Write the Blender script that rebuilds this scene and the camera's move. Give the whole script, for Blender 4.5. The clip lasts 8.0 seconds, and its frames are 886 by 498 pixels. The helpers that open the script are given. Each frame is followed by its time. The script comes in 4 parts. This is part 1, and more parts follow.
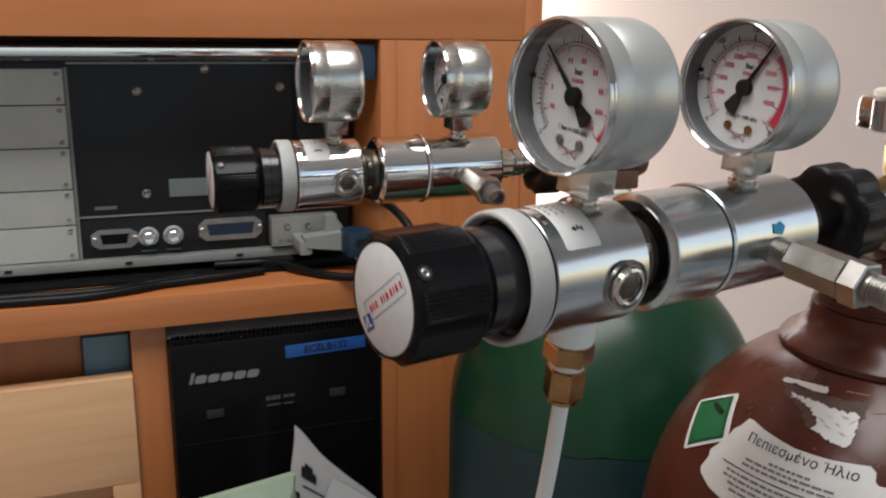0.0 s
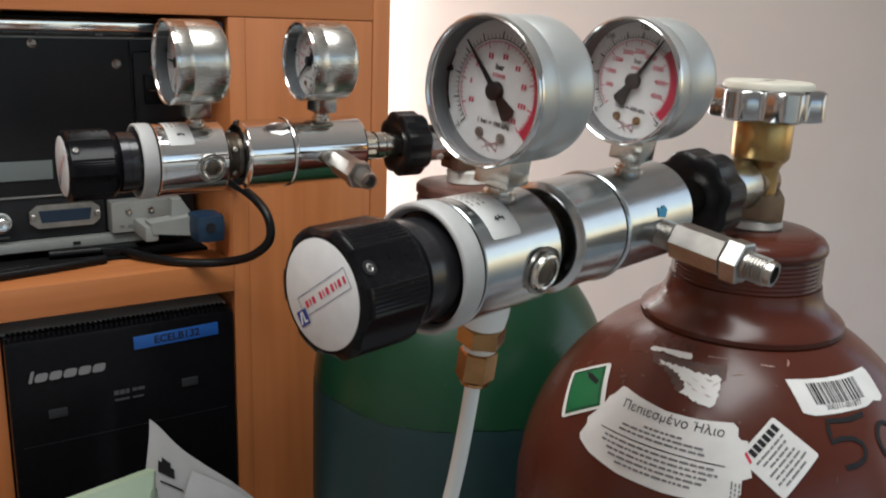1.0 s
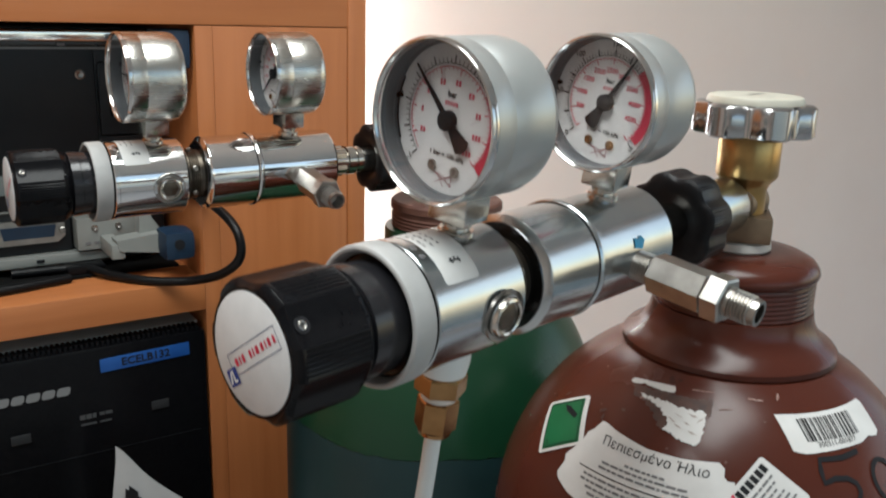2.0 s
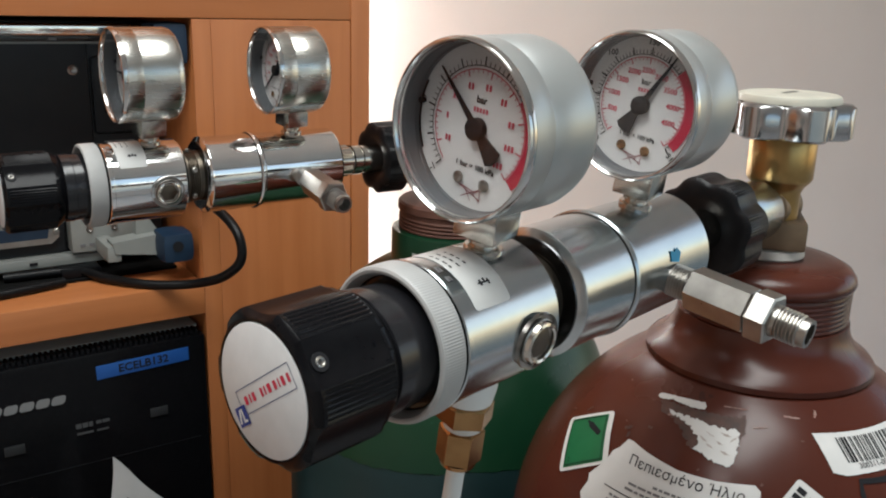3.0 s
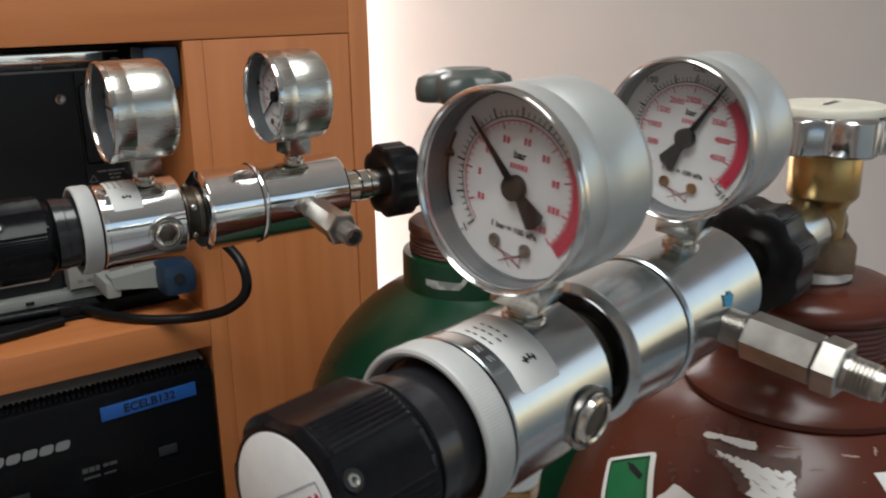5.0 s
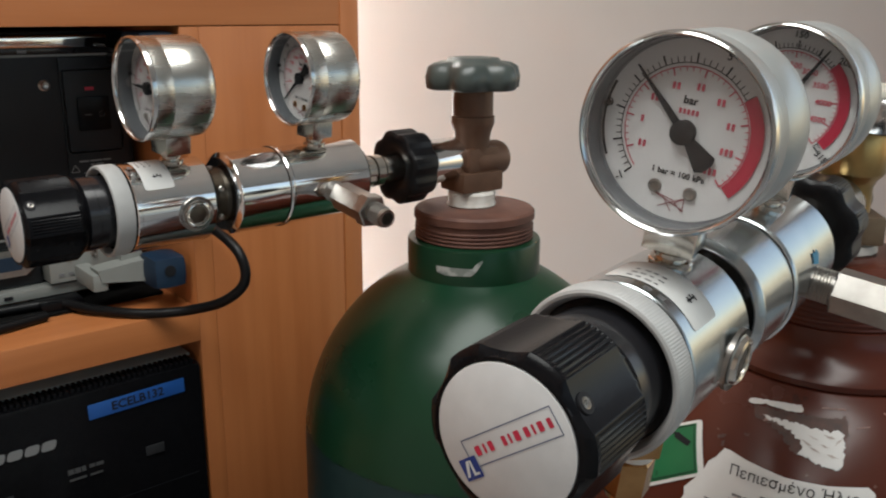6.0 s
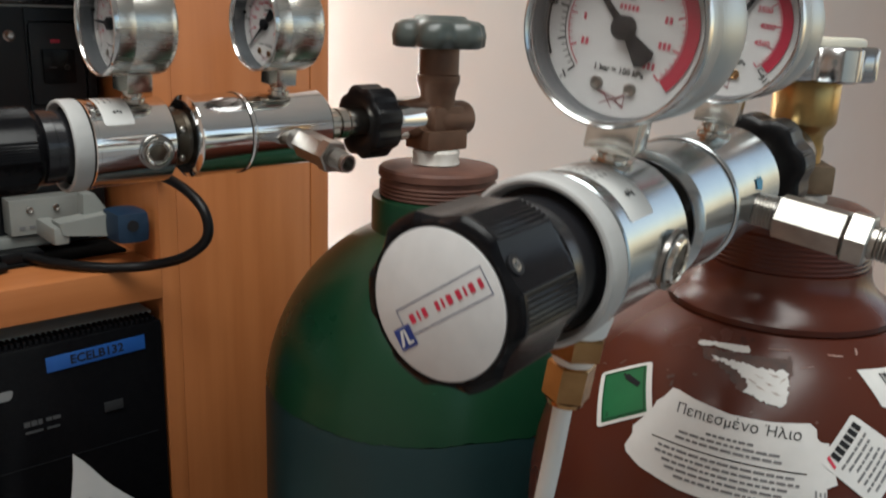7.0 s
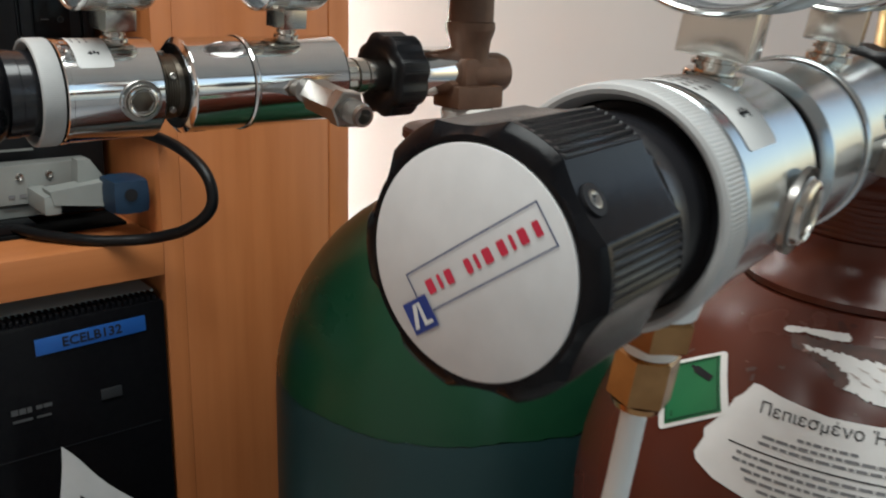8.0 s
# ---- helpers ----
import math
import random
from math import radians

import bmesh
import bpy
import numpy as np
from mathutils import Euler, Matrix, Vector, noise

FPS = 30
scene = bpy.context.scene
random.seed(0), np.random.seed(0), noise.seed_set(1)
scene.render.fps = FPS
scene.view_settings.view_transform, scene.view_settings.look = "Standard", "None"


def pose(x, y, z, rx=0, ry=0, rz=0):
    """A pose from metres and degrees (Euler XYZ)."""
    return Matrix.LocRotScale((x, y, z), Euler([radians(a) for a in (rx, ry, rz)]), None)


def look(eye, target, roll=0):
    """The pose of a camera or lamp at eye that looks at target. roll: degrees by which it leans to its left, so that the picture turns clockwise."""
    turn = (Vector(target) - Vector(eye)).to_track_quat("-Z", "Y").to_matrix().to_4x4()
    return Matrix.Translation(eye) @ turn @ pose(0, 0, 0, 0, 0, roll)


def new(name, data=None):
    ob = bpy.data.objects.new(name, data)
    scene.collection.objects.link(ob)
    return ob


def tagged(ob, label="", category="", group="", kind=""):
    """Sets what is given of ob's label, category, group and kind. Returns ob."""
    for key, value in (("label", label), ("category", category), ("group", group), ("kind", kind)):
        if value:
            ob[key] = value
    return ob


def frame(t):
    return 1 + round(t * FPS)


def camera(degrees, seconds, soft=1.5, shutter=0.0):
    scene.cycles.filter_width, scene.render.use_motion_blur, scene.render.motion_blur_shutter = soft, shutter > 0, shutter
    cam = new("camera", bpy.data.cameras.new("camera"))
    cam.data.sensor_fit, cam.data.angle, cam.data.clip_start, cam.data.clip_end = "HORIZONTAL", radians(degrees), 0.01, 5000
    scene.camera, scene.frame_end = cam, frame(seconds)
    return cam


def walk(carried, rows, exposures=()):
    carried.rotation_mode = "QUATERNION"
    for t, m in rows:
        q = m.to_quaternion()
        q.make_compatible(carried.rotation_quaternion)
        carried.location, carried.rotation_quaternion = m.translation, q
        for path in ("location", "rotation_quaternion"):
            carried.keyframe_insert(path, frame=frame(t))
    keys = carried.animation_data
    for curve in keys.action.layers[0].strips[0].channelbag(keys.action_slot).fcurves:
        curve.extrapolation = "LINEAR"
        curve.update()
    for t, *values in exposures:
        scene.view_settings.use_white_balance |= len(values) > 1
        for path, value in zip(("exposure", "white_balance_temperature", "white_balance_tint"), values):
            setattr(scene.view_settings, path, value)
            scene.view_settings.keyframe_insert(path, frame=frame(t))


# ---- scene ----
cam = camera(53.4, 8.0, soft=2.0, shutter=0.4)
PATH = [
    (0, (0.0391, 0.0412, 1.5867), (0.7316, 1.8584, 1.1197), 0.54),
    (0.5, (0.0061, 0.0605, 1.5970), (0.9387, 1.7661, 1.1266), 1.49),
    (1, (0.0022, 0.0560, 1.5927), (1.0720, 1.6656, 1.0783), 2.17),
    (1.5, (0.0175, 0.0622, 1.5784), (1.0896, 1.6670, 1.0535), 1.89),
    (2, (0.0316, 0.0742, 1.6007), (1.1063, 1.6783, 1.0794), 1.74),
    (2.2, (0.0292, 0.0785, 1.6063), (1.1059, 1.6766, 1.0708), 1.63),
    (3.3, (0.0411, 0.1060, 1.6017), (1.1189, 1.7006, 1.0580), 1.58),
    (3.5, (0.0412, 0.1068, 1.6017), (1.1164, 1.7050, 1.0638), 1.61),
    (4, (0.0444, 0.1121, 1.5986), (1.1183, 1.7092, 1.0547), 1.69),
    (4.5, (0.0461, 0.1133, 1.6043), (1.1138, 1.7112, 1.0504), 1.50),
    (5, (0.0501, 0.1348, 1.6148), (1.1246, 1.7256, 1.0535), -1.00),
    (5.2, (0.0274, 0.1497, 1.6028), (1.1171, 1.7328, 1.0491), -1.11),
    (6.3, (-0.0106, 0.1691, 1.5985), (1.2753, 1.6075, 1.0719), 0.85),
    (6.5, (-0.0118, 0.1642, 1.5970), (1.2796, 1.5978, 1.0705), 0.98),
    (7, (-0.0091, 0.1540, 1.5710), (1.2819, 1.5888, 1.0471), 2.08),
    (7.5, (0.0069, 0.1702, 1.5506), (1.2918, 1.6022, 1.0042), 2.78),
    (8, (0.0339, 0.2022, 1.5450), (1.2672, 1.6745, 0.9871), 1.84),
]
walk(cam, [(t, look(eye, target, roll)) for t, eye, target, roll in PATH], [(0, -0.12, 6150, 9), (1, -0.02, 6050, 6), (2, 0.04, 5950, 3), (3.5, -0.10, 6050, 5), (5.2, -0.22, 6050, 5), (6.5, -0.20, 6200, 5), (8, 0.0, 5950, 2)])

# ---- world and lights ----
world = bpy.data.worlds.new("daylight")
scene.world = world
world.use_nodes = True
wt = world.node_tree
sky = wt.nodes.new("ShaderNodeTexSky")
sky.sky_type, sky.sun_disc, sky.sun_elevation, sky.sun_rotation = "NISHITA", False, radians(35), radians(120)
wt.links.new(sky.outputs[0], wt.nodes["Background"].inputs[0])
wt.nodes["Background"].inputs[1].default_value = 0.1


def area_lamp(name, m, sx, sy, watts, colour, spread=180):
    d = bpy.data.lights.new(name, "AREA")
    d.shape, d.size, d.size_y, d.energy, d.color = "RECTANGLE", sx, sy, watts, colour
    d.spread = radians(spread)
    ob = new(name, d)
    ob.matrix_world = m
    return ob


area_lamp("window_daylight", look((2.62, -0.75, 1.32), (0.0, -0.75, 1.32)), 2.44, 2.24, 3.6, (0.86, 0.95, 1.0), 175)
# unseen fill lamp, added so the metal reflects an even brightness
area_lamp("south_fill_light", look((0.5, -2.23, 1.65), (0.5, 0, 1.65)), 3.14, 1.64, 5.4, (0.82, 0.94, 1.0), 175)
area_lamp("ceiling_lamp_light", look((-0.10, 0.22, 2.60), (-0.10, 0.22, 0)), 1.18, 0.58, 24, (1.0, 0.955, 0.90))


# ---- materials ----
def mat(name, colour, rough=0.5, metal=0.0, colour2=None, scale=40.0, bump=0.0, bump_scale=200.0, stretch=(1, 1, 1), coat=0.0, rvar=0.0, detail=6.0, spread=(0.35, 0.65), speck=None):
    m = bpy.data.materials.new(name)
    m.use_nodes = True
    t = m.node_tree
    b = t.nodes["Principled BSDF"]
    b.inputs["Base Color"].default_value = (*colour, 1)
    b.inputs["Roughness"].default_value, b.inputs["Metallic"].default_value = rough, metal
    b.inputs["Coat Weight"].default_value = coat
    b.inputs["Coat Roughness"].default_value = 0.12
    co = t.nodes.new("ShaderNodeTexCoord")
    mp = t.nodes.new("ShaderNodeMapping")
    mp.inputs["Scale"].default_value = stretch
    t.links.new(co.outputs["Object"], mp.inputs[0])
    n = t.nodes.new("ShaderNodeTexNoise")
    n.inputs["Scale"].default_value, n.inputs["Detail"].default_value = scale, detail
    t.links.new(mp.outputs[0], n.inputs["Vector"])
    if colour2:
        r = t.nodes.new("ShaderNodeValToRGB")
        r.color_ramp.elements[0].position, r.color_ramp.elements[1].position = spread
        r.color_ramp.elements[0].color, r.color_ramp.elements[1].color = (*colour, 1), (*colour2, 1)
        t.links.new(n.outputs["Fac"], r.inputs[0])
        out = r.outputs[0]
        if speck:
            sn = t.nodes.new("ShaderNodeTexNoise")
            sn.inputs["Scale"].default_value, sn.inputs["Detail"].default_value = speck[1], 3.0
            t.links.new(co.outputs["Object"], sn.inputs["Vector"])
            sr = t.nodes.new("ShaderNodeValToRGB")
            sr.color_ramp.elements[0].position, sr.color_ramp.elements[1].position = speck[2], speck[2] + 0.02
            mx = t.nodes.new("ShaderNodeMix")
            mx.data_type = "RGBA"
            t.links.new(sn.outputs["Fac"], sr.inputs[0])
            t.links.new(sr.outputs[0], mx.inputs[0])
            t.links.new(out, mx.inputs[6])
            mx.inputs[7].default_value = (*speck[0], 1)
            out = mx.outputs[2]
        t.links.new(out, b.inputs["Base Color"])
    if rvar:
        mr = t.nodes.new("ShaderNodeMapRange")
        mr.inputs["To Min"].default_value, mr.inputs["To Max"].default_value = max(rough - rvar, 0.02), rough + rvar
        t.links.new(n.outputs["Fac"], mr.inputs[0])
        t.links.new(mr.outputs[0], b.inputs["Roughness"])
    if bump:
        n2 = t.nodes.new("ShaderNodeTexNoise")
        n2.inputs["Scale"].default_value, n2.inputs["Detail"].default_value = bump_scale, 4.0
        t.links.new(mp.outputs[0], n2.inputs["Vector"])
        bp = t.nodes.new("ShaderNodeBump")
        bp.inputs["Strength"].default_value, bp.inputs["Distance"].default_value = bump, 0.001
        t.links.new(n2.outputs["Fac"], bp.inputs["Height"])
        t.links.new(bp.outputs[0], b.inputs["Normal"])
    return m


WOOD = mat("cherry_wood_upright", (0.41, 0.139, 0.043), 0.38, colour2=(0.475, 0.172, 0.056), scale=14, stretch=(6, 6, 0.35), bump=0.05, bump_scale=60, rvar=0.06, coat=0.15)
WOOD_H = mat("cherry_wood_level", (0.41, 0.139, 0.043), 0.38, colour2=(0.475, 0.172, 0.056), scale=14, stretch=(0.35, 6, 6), bump=0.05, bump_scale=60, rvar=0.06, coat=0.15)
WOOD_L = mat("pale_wood", (0.62, 0.36, 0.185), 0.45, colour2=(0.70, 0.43, 0.235), scale=14, stretch=(0.35, 6, 6), bump=0.05, bump_scale=60)
WALL = mat("painted_plaster", (0.84, 0.72, 0.655), 0.85, colour2=(0.86, 0.745, 0.68), scale=5, bump=0.12, bump_scale=120)
WALL_D = mat("grey_green_wall", (0.60, 0.60, 0.59), 0.8, colour2=(0.64, 0.64, 0.63), scale=4)
WHITE_P = mat("white_paint", (0.80, 0.79, 0.76), 0.8, colour2=(0.76, 0.75, 0.72), scale=4)
FLOOR = mat("floor_tile", (0.52, 0.52, 0.51), 0.4, colour2=(0.58, 0.58, 0.57), scale=6)
NICKEL = mat("satin_nickel", (0.50, 0.545, 0.57), 0.20, 1.0, (0.55, 0.59, 0.61), scale=60, rvar=0.03)
CASE = mat("silver_case_lacquer", (0.44, 0.46, 0.455), 0.34, 0.55, (0.47, 0.485, 0.48), scale=30, rvar=0.04, bump=0.01, bump_scale=300)
STEELCASE = mat("brushed_steel_case", (0.56, 0.55, 0.51), 0.27, 1.0, (0.63, 0.62, 0.58), scale=40, rvar=0.05, stretch=(1, 6, 6))
CHROME = mat("bright_chrome", (0.78, 0.78, 0.78), 0.09, 1.0, (0.82, 0.82, 0.81), scale=50, rvar=0.02)
CHROME_S = mat("satin_chrome", (0.42, 0.42, 0.43), 0.20, 1.0, (0.50, 0.50, 0.50), scale=50, rvar=0.05)
STEEL = mat("steel_fitting", (0.33, 0.315, 0.29), 0.30, 1.0, (0.42, 0.40, 0.375), scale=120, rvar=0.06)
BEZEL = mat("polished_bezel", (0.58, 0.58, 0.57), 0.14, 1.0, (0.64, 0.64, 0.63), scale=60, rvar=0.04)
INNERRING = mat("grey_inner_ring", (0.11, 0.12, 0.13), 0.40, 0.2, (0.15, 0.16, 0.17), scale=60)
SIGNINK = mat("brown_red_ink", (0.26, 0.09, 0.10), 0.6)
CONNECT = mat("bright_connector_nickel", (0.56, 0.53, 0.48), 0.16, 1.0, (0.62, 0.59, 0.54), scale=90, rvar=0.05)
DARKMETAL = mat("dark_grooved_metal", (0.10, 0.085, 0.068), 0.36, 1.0, (0.17, 0.145, 0.115), scale=80)
# polished face with the dark it reflects put into the base colour
FACE = mat("dark_reflection_face", (0.085, 0.085, 0.09), 0.22, 1.0, (0.12, 0.12, 0.125), scale=70)
BRASS = mat("brass_fitting", (0.36, 0.20, 0.085), 0.22, 1.0, (0.50, 0.30, 0.135), scale=90, rvar=0.08)
BRASS_V = mat("golden_brass_valve", (0.50, 0.33, 0.13), 0.32, 1.0, (0.36, 0.24, 0.10), scale=55, rvar=0.08, bump=0.03)
BRONZE = mat("dull_bronze", (0.16, 0.115, 0.075), 0.48, 0.7, (0.24, 0.175, 0.115), scale=70, rvar=0.08, bump=0.05)
BROWN_V = mat("brown_oxide_valve", (0.105, 0.055, 0.033), 0.5, 0.35, (0.15, 0.08, 0.05), scale=60, rvar=0.08, bump=0.05)
RUST = mat("rusty_thread", (0.085, 0.034, 0.024), 0.62, 0.1, (0.13, 0.056, 0.038), scale=70, bump=0.15)
BLACK = mat("black_plastic", (0.004, 0.004, 0.005), 0.21, colour2=(0.006, 0.006, 0.007), scale=300, bump=0.04, bump_scale=900)
BLACK_S = mat("black_gloss", (0.010, 0.010, 0.012), 0.20, colour2=(0.014, 0.014, 0.016), scale=60, rvar=0.04)
BLACK_NUT = mat("black_phenolic", (0.004, 0.004, 0.005), 0.36, colour2=(0.007, 0.007, 0.008), scale=200, bump=0.08, bump_scale=500)
RING = mat("pale_grey_plastic", (0.36, 0.36, 0.355), 0.42, colour2=(0.41, 0.41, 0.405), scale=80)
DISC = mat("light_grey_disc", (0.58, 0.58, 0.58), 0.45, colour2=(0.62, 0.62, 0.62), scale=160, bump=0.02, bump_scale=400)
PAPER = mat("white_label_paper", (0.64, 0.635, 0.62), 0.5, colour2=(0.58, 0.575, 0.56), scale=60, bump=0.03)
STICKER = mat("white_sticker", (0.66, 0.66, 0.645), 0.5, colour2=(0.60, 0.60, 0.59), scale=90)
DIAL = mat("dial_white", (0.78, 0.77, 0.76), 0.6, colour2=(0.74, 0.73, 0.72), scale=60)
INK = mat("black_ink", (0.015, 0.015, 0.017), 0.6)
GREYINK = mat("grey_ink", (0.16, 0.16, 0.165), 0.6)
RED = mat("red_ink", (0.52, 0.022, 0.060), 0.5)
PINK = mat("red_print", (0.60, 0.085, 0.13), 0.6)
BLUE = mat("blue_ink", (0.015, 0.035, 0.19), 0.5)
NAVY = mat("navy_line", (0.05, 0.07, 0.16), 0.5)
TUBE = mat("milky_tube", (0.74, 0.76, 0.75), 0.35, colour2=(0.70, 0.72, 0.71), scale=30)
TAPE = mat("white_seal_tape", (0.70, 0.68, 0.64), 0.6, colour2=(0.58, 0.55, 0.50), scale=120, bump=0.1)
CREAM = mat("cream_cap", (0.54, 0.52, 0.44), 0.45, colour2=(0.47, 0.46, 0.39), scale=60)
BROWN = mat("brown_bottle_paint", (0.064, 0.0158, 0.0092), 0.26, colour2=(0.079, 0.0212, 0.0125), scale=9, bump=0.05, bump_scale=90, rvar=0.08, speck=((0.048, 0.016, 0.011), 60.0, 0.72))
GREEN = mat("green_bottle_paint", (0.005, 0.030, 0.0135), 0.30, colour2=(0.008, 0.038, 0.017), scale=12, bump=0.16, bump_scale=45, rvar=0.10, speck=((0.02, 0.07, 0.04), 90.0, 0.75))
TEAL = mat("dark_teal_paint", (0.0095, 0.027, 0.029), 0.40, colour2=(0.013, 0.033, 0.035), scale=10, bump=0.05, bump_scale=60)
TAGPAPER = mat("dirty_tag_paper", (0.20, 0.22, 0.20), 0.45, colour2=(0.40, 0.40, 0.38), scale=160, spread=(0.45, 0.6))
LABELGREEN = mat("green_label", (0.010, 0.112, 0.040), 0.45, colour2=(0.013, 0.13, 0.046), scale=60)
WHEEL_G = mat("grey_green_wheel", (0.050, 0.060, 0.056), 0.34, colour2=(0.064, 0.076, 0.071), scale=50, rvar=0.05)
PANEL_W = mat("pale_grey_metal", (0.46, 0.48, 0.45), 0.5, colour2=(0.50, 0.52, 0.49), scale=30)
RAIL = mat("off_white_rail", (0.27, 0.28, 0.265), 0.42, colour2=(0.23, 0.24, 0.225), scale=25)
BLACKPANEL = mat("black_anodised_panel", (0.010, 0.011, 0.013), 0.42, colour2=(0.014, 0.015, 0.017), scale=40, rvar=0.05)
LCD = mat("grey_display", (0.20, 0.24, 0.24), 0.2)
BLUEPLASTIC = mat("blue_plastic", (0.006, 0.021, 0.048), 0.5, colour2=(0.008, 0.027, 0.058), scale=60)
MARKGREY = mat("grey_mark_print", (0.20, 0.20, 0.20), 0.5)
BUTTON = mat("dark_grey_button", (0.022, 0.023, 0.025), 0.4)
MARKDIM = mat("dim_grey_print", (0.07, 0.07, 0.072), 0.5)
BINDER = mat("blue_grey_board", (0.13, 0.23, 0.29), 0.6, colour2=(0.15, 0.26, 0.32), scale=40)
BLUELABEL = mat("blue_label_tape", (0.014, 0.075, 0.30), 0.4, colour2=(0.018, 0.09, 0.33), scale=60)
BLUEMARK = mat("blue_sealant", (0.01, 0.28, 0.52), 0.5)
CABLE = mat("black_cable", (0.004, 0.004, 0.0045), 0.38)
# matt black for the shelf's shadow sheet and the dark regulator rings
MATT_BLACK = mat("matt_black", (0.004, 0.004, 0.004), 0.9, colour2=(0.007, 0.007, 0.007), scale=80)
PAPERW = mat("crumpled_paper", (0.42, 0.43, 0.43), 0.7, colour2=(0.50, 0.50, 0.50), scale=30, bump=0.2, bump_scale=40)
GREENBAG = mat("pale_green_plastic", (0.30, 0.38, 0.27), 0.35, colour2=(0.36, 0.44, 0.32), scale=20, bump=0.3, bump_scale=40)

for _m, _k in ((BLACK, 0.13), (BLACK_NUT, 0.22), (BLACKPANEL, 0.3), (CABLE, 0.22), (INK, 0.15), (MATT_BLACK, 0.1), (GREEN, 0.32), (TEAL, 0.3), (BROWN, 0.32)):
    _m.node_tree.nodes["Principled BSDF"].inputs["Specular IOR Level"].default_value = _k

GLASS = bpy.data.materials.new("gauge_glass")
GLASS.use_nodes = True
_b = GLASS.node_tree.nodes["Principled BSDF"]
_b.inputs["Transmission Weight"].default_value, _b.inputs["Roughness"].default_value, _b.inputs["IOR"].default_value = 1.0, 0.02, 1.45

# emission of the added tube behind the cabinet edge
GLOW = bpy.data.materials.new("lit_tube")
GLOW.use_nodes = True
_b = GLOW.node_tree.nodes["Principled BSDF"]
_b.inputs["Emission Color"].default_value, _b.inputs["Emission Strength"].default_value = (1, 0.95, 0.9, 1), 60.0


# ---- mesh helpers ----
def finish(name, bm, material, sharp=35):
    bmesh.ops.recalc_face_normals(bm, faces=bm.faces[:])
    for f in bm.faces:
        f.smooth = True
    for e in bm.edges:
        e.smooth = len(e.link_faces) == 2 and e.calc_face_angle(0) < radians(sharp)
    me = bpy.data.meshes.new(name)
    bm.to_mesh(me)
    bm.free()
    me.materials.append(material)
    return me


def part(name, bm, material, parent=None, label="", sharp=35):
    ob = new(name, finish(name, bm, material, sharp) if isinstance(bm, bmesh.types.BMesh) else bm)
    if not isinstance(bm, bmesh.types.BMesh):
        bm.materials.append(material)
    ob.parent = parent
    return tagged(ob, label) if label else ob


def thing(name, m, label, category, group="", kind=""):
    ob = new(name)
    ob.empty_display_size = 0.02
    ob.matrix_world = m
    return tagged(ob, label, category, group, kind)


def moved(bm, m):
    bmesh.ops.transform(bm, matrix=m, verts=bm.verts[:])
    return bm


def joined(*bms):
    out = bmesh.new()
    for b in bms:
        me = bpy.data.meshes.new("tmp")
        b.to_mesh(me)
        b.free()
        out.from_mesh(me)
        bpy.data.meshes.remove(me)
    return out


def loft(rings, cap0=True, cap1=True):
    """rings: lists of points, all as long; joins ring to ring."""
    bm = bmesh.new()
    vs = [[bm.verts.new(p) for p in r] for r in rings]
    n = len(vs[0])
    for a, b in zip(vs, vs[1:]):
        for i in range(n):
            bm.faces.new((a[i], a[(i + 1) % n], b[(i + 1) % n], b[i]))
    if cap0:
        bm.faces.new(vs[0])
    if cap1:
        bm.faces.new(vs[-1])
    return bm


def lathe(profile, n=64, axis="x", cap0=True, cap1=True):
    """profile: (along, radius) pairs, turned about the axis."""
    rings = []
    for s, r in profile:
        ring = []
        for i in range(n):
            a = 2 * math.pi * i / n
            c, d = r * math.cos(a), r * math.sin(a)
            ring.append((s, c, d) if axis == "x" else (c, d, s) if axis == "z" else (d, s, c))
        rings.append(ring)
    return loft(rings, cap0, cap1)


def polar(rings, n=360, axis="x", cap0=True, cap1=True):
    """rings: (along, radius function of the angle)."""
    out = []
    for s, f in rings:
        ring = []
        for i in range(n):
            a = 2 * math.pi * i / n
            r = f(a)
            c, d = r * math.cos(a), r * math.sin(a)
            ring.append((s, c, d) if axis == "x" else (c, d, s))
        out.append(ring)
    return loft(out, cap0, cap1)


def box(x0, x1, y0, y1, z0, z1, bevel=0.0):
    bm = bmesh.new()
    bmesh.ops.create_cube(bm, size=1)
    bmesh.ops.transform(bm, matrix=Matrix.Translation(((x0 + x1) / 2, (y0 + y1) / 2, (z0 + z1) / 2)) @ Matrix.Diagonal((x1 - x0, y1 - y0, z1 - z0, 1)), verts=bm.verts[:])
    if bevel:
        bmesh.ops.bevel(bm, geom=bm.edges[:], offset=bevel, segments=2, affect="EDGES", profile=0.7)
    return bm


def prism(poly, z0, z1):
    """A flat polygon in x, y, made thick from z0 to z1."""
    return loft([[(x, y, z0) for x, y in poly], [(x, y, z1) for x, y in poly]])


def ngon(n, r, turn=0.0):
    return [(r * math.cos(2 * math.pi * i / n + turn), r * math.sin(2 * math.pi * i / n + turn)) for i in range(n)]


def hexbar(s0, s1, across, axis="x", turn=0.0, cham=0.0006, n=6):
    r = across / 2 / math.cos(math.pi / n)
    rings = []
    for s, k in ((s0, 1 - cham * 2 / across * 1.2), (s0 + cham, 1), (s1 - cham, 1), (s1, 1 - cham * 2 / across * 1.2)):
        rings.append([(s, a * k, b * k) if axis == "x" else (b * k, s, a * k) if axis == "y" else (a * k, b * k, s) for a, b in ngon(n, r, turn)])
    return loft(rings)


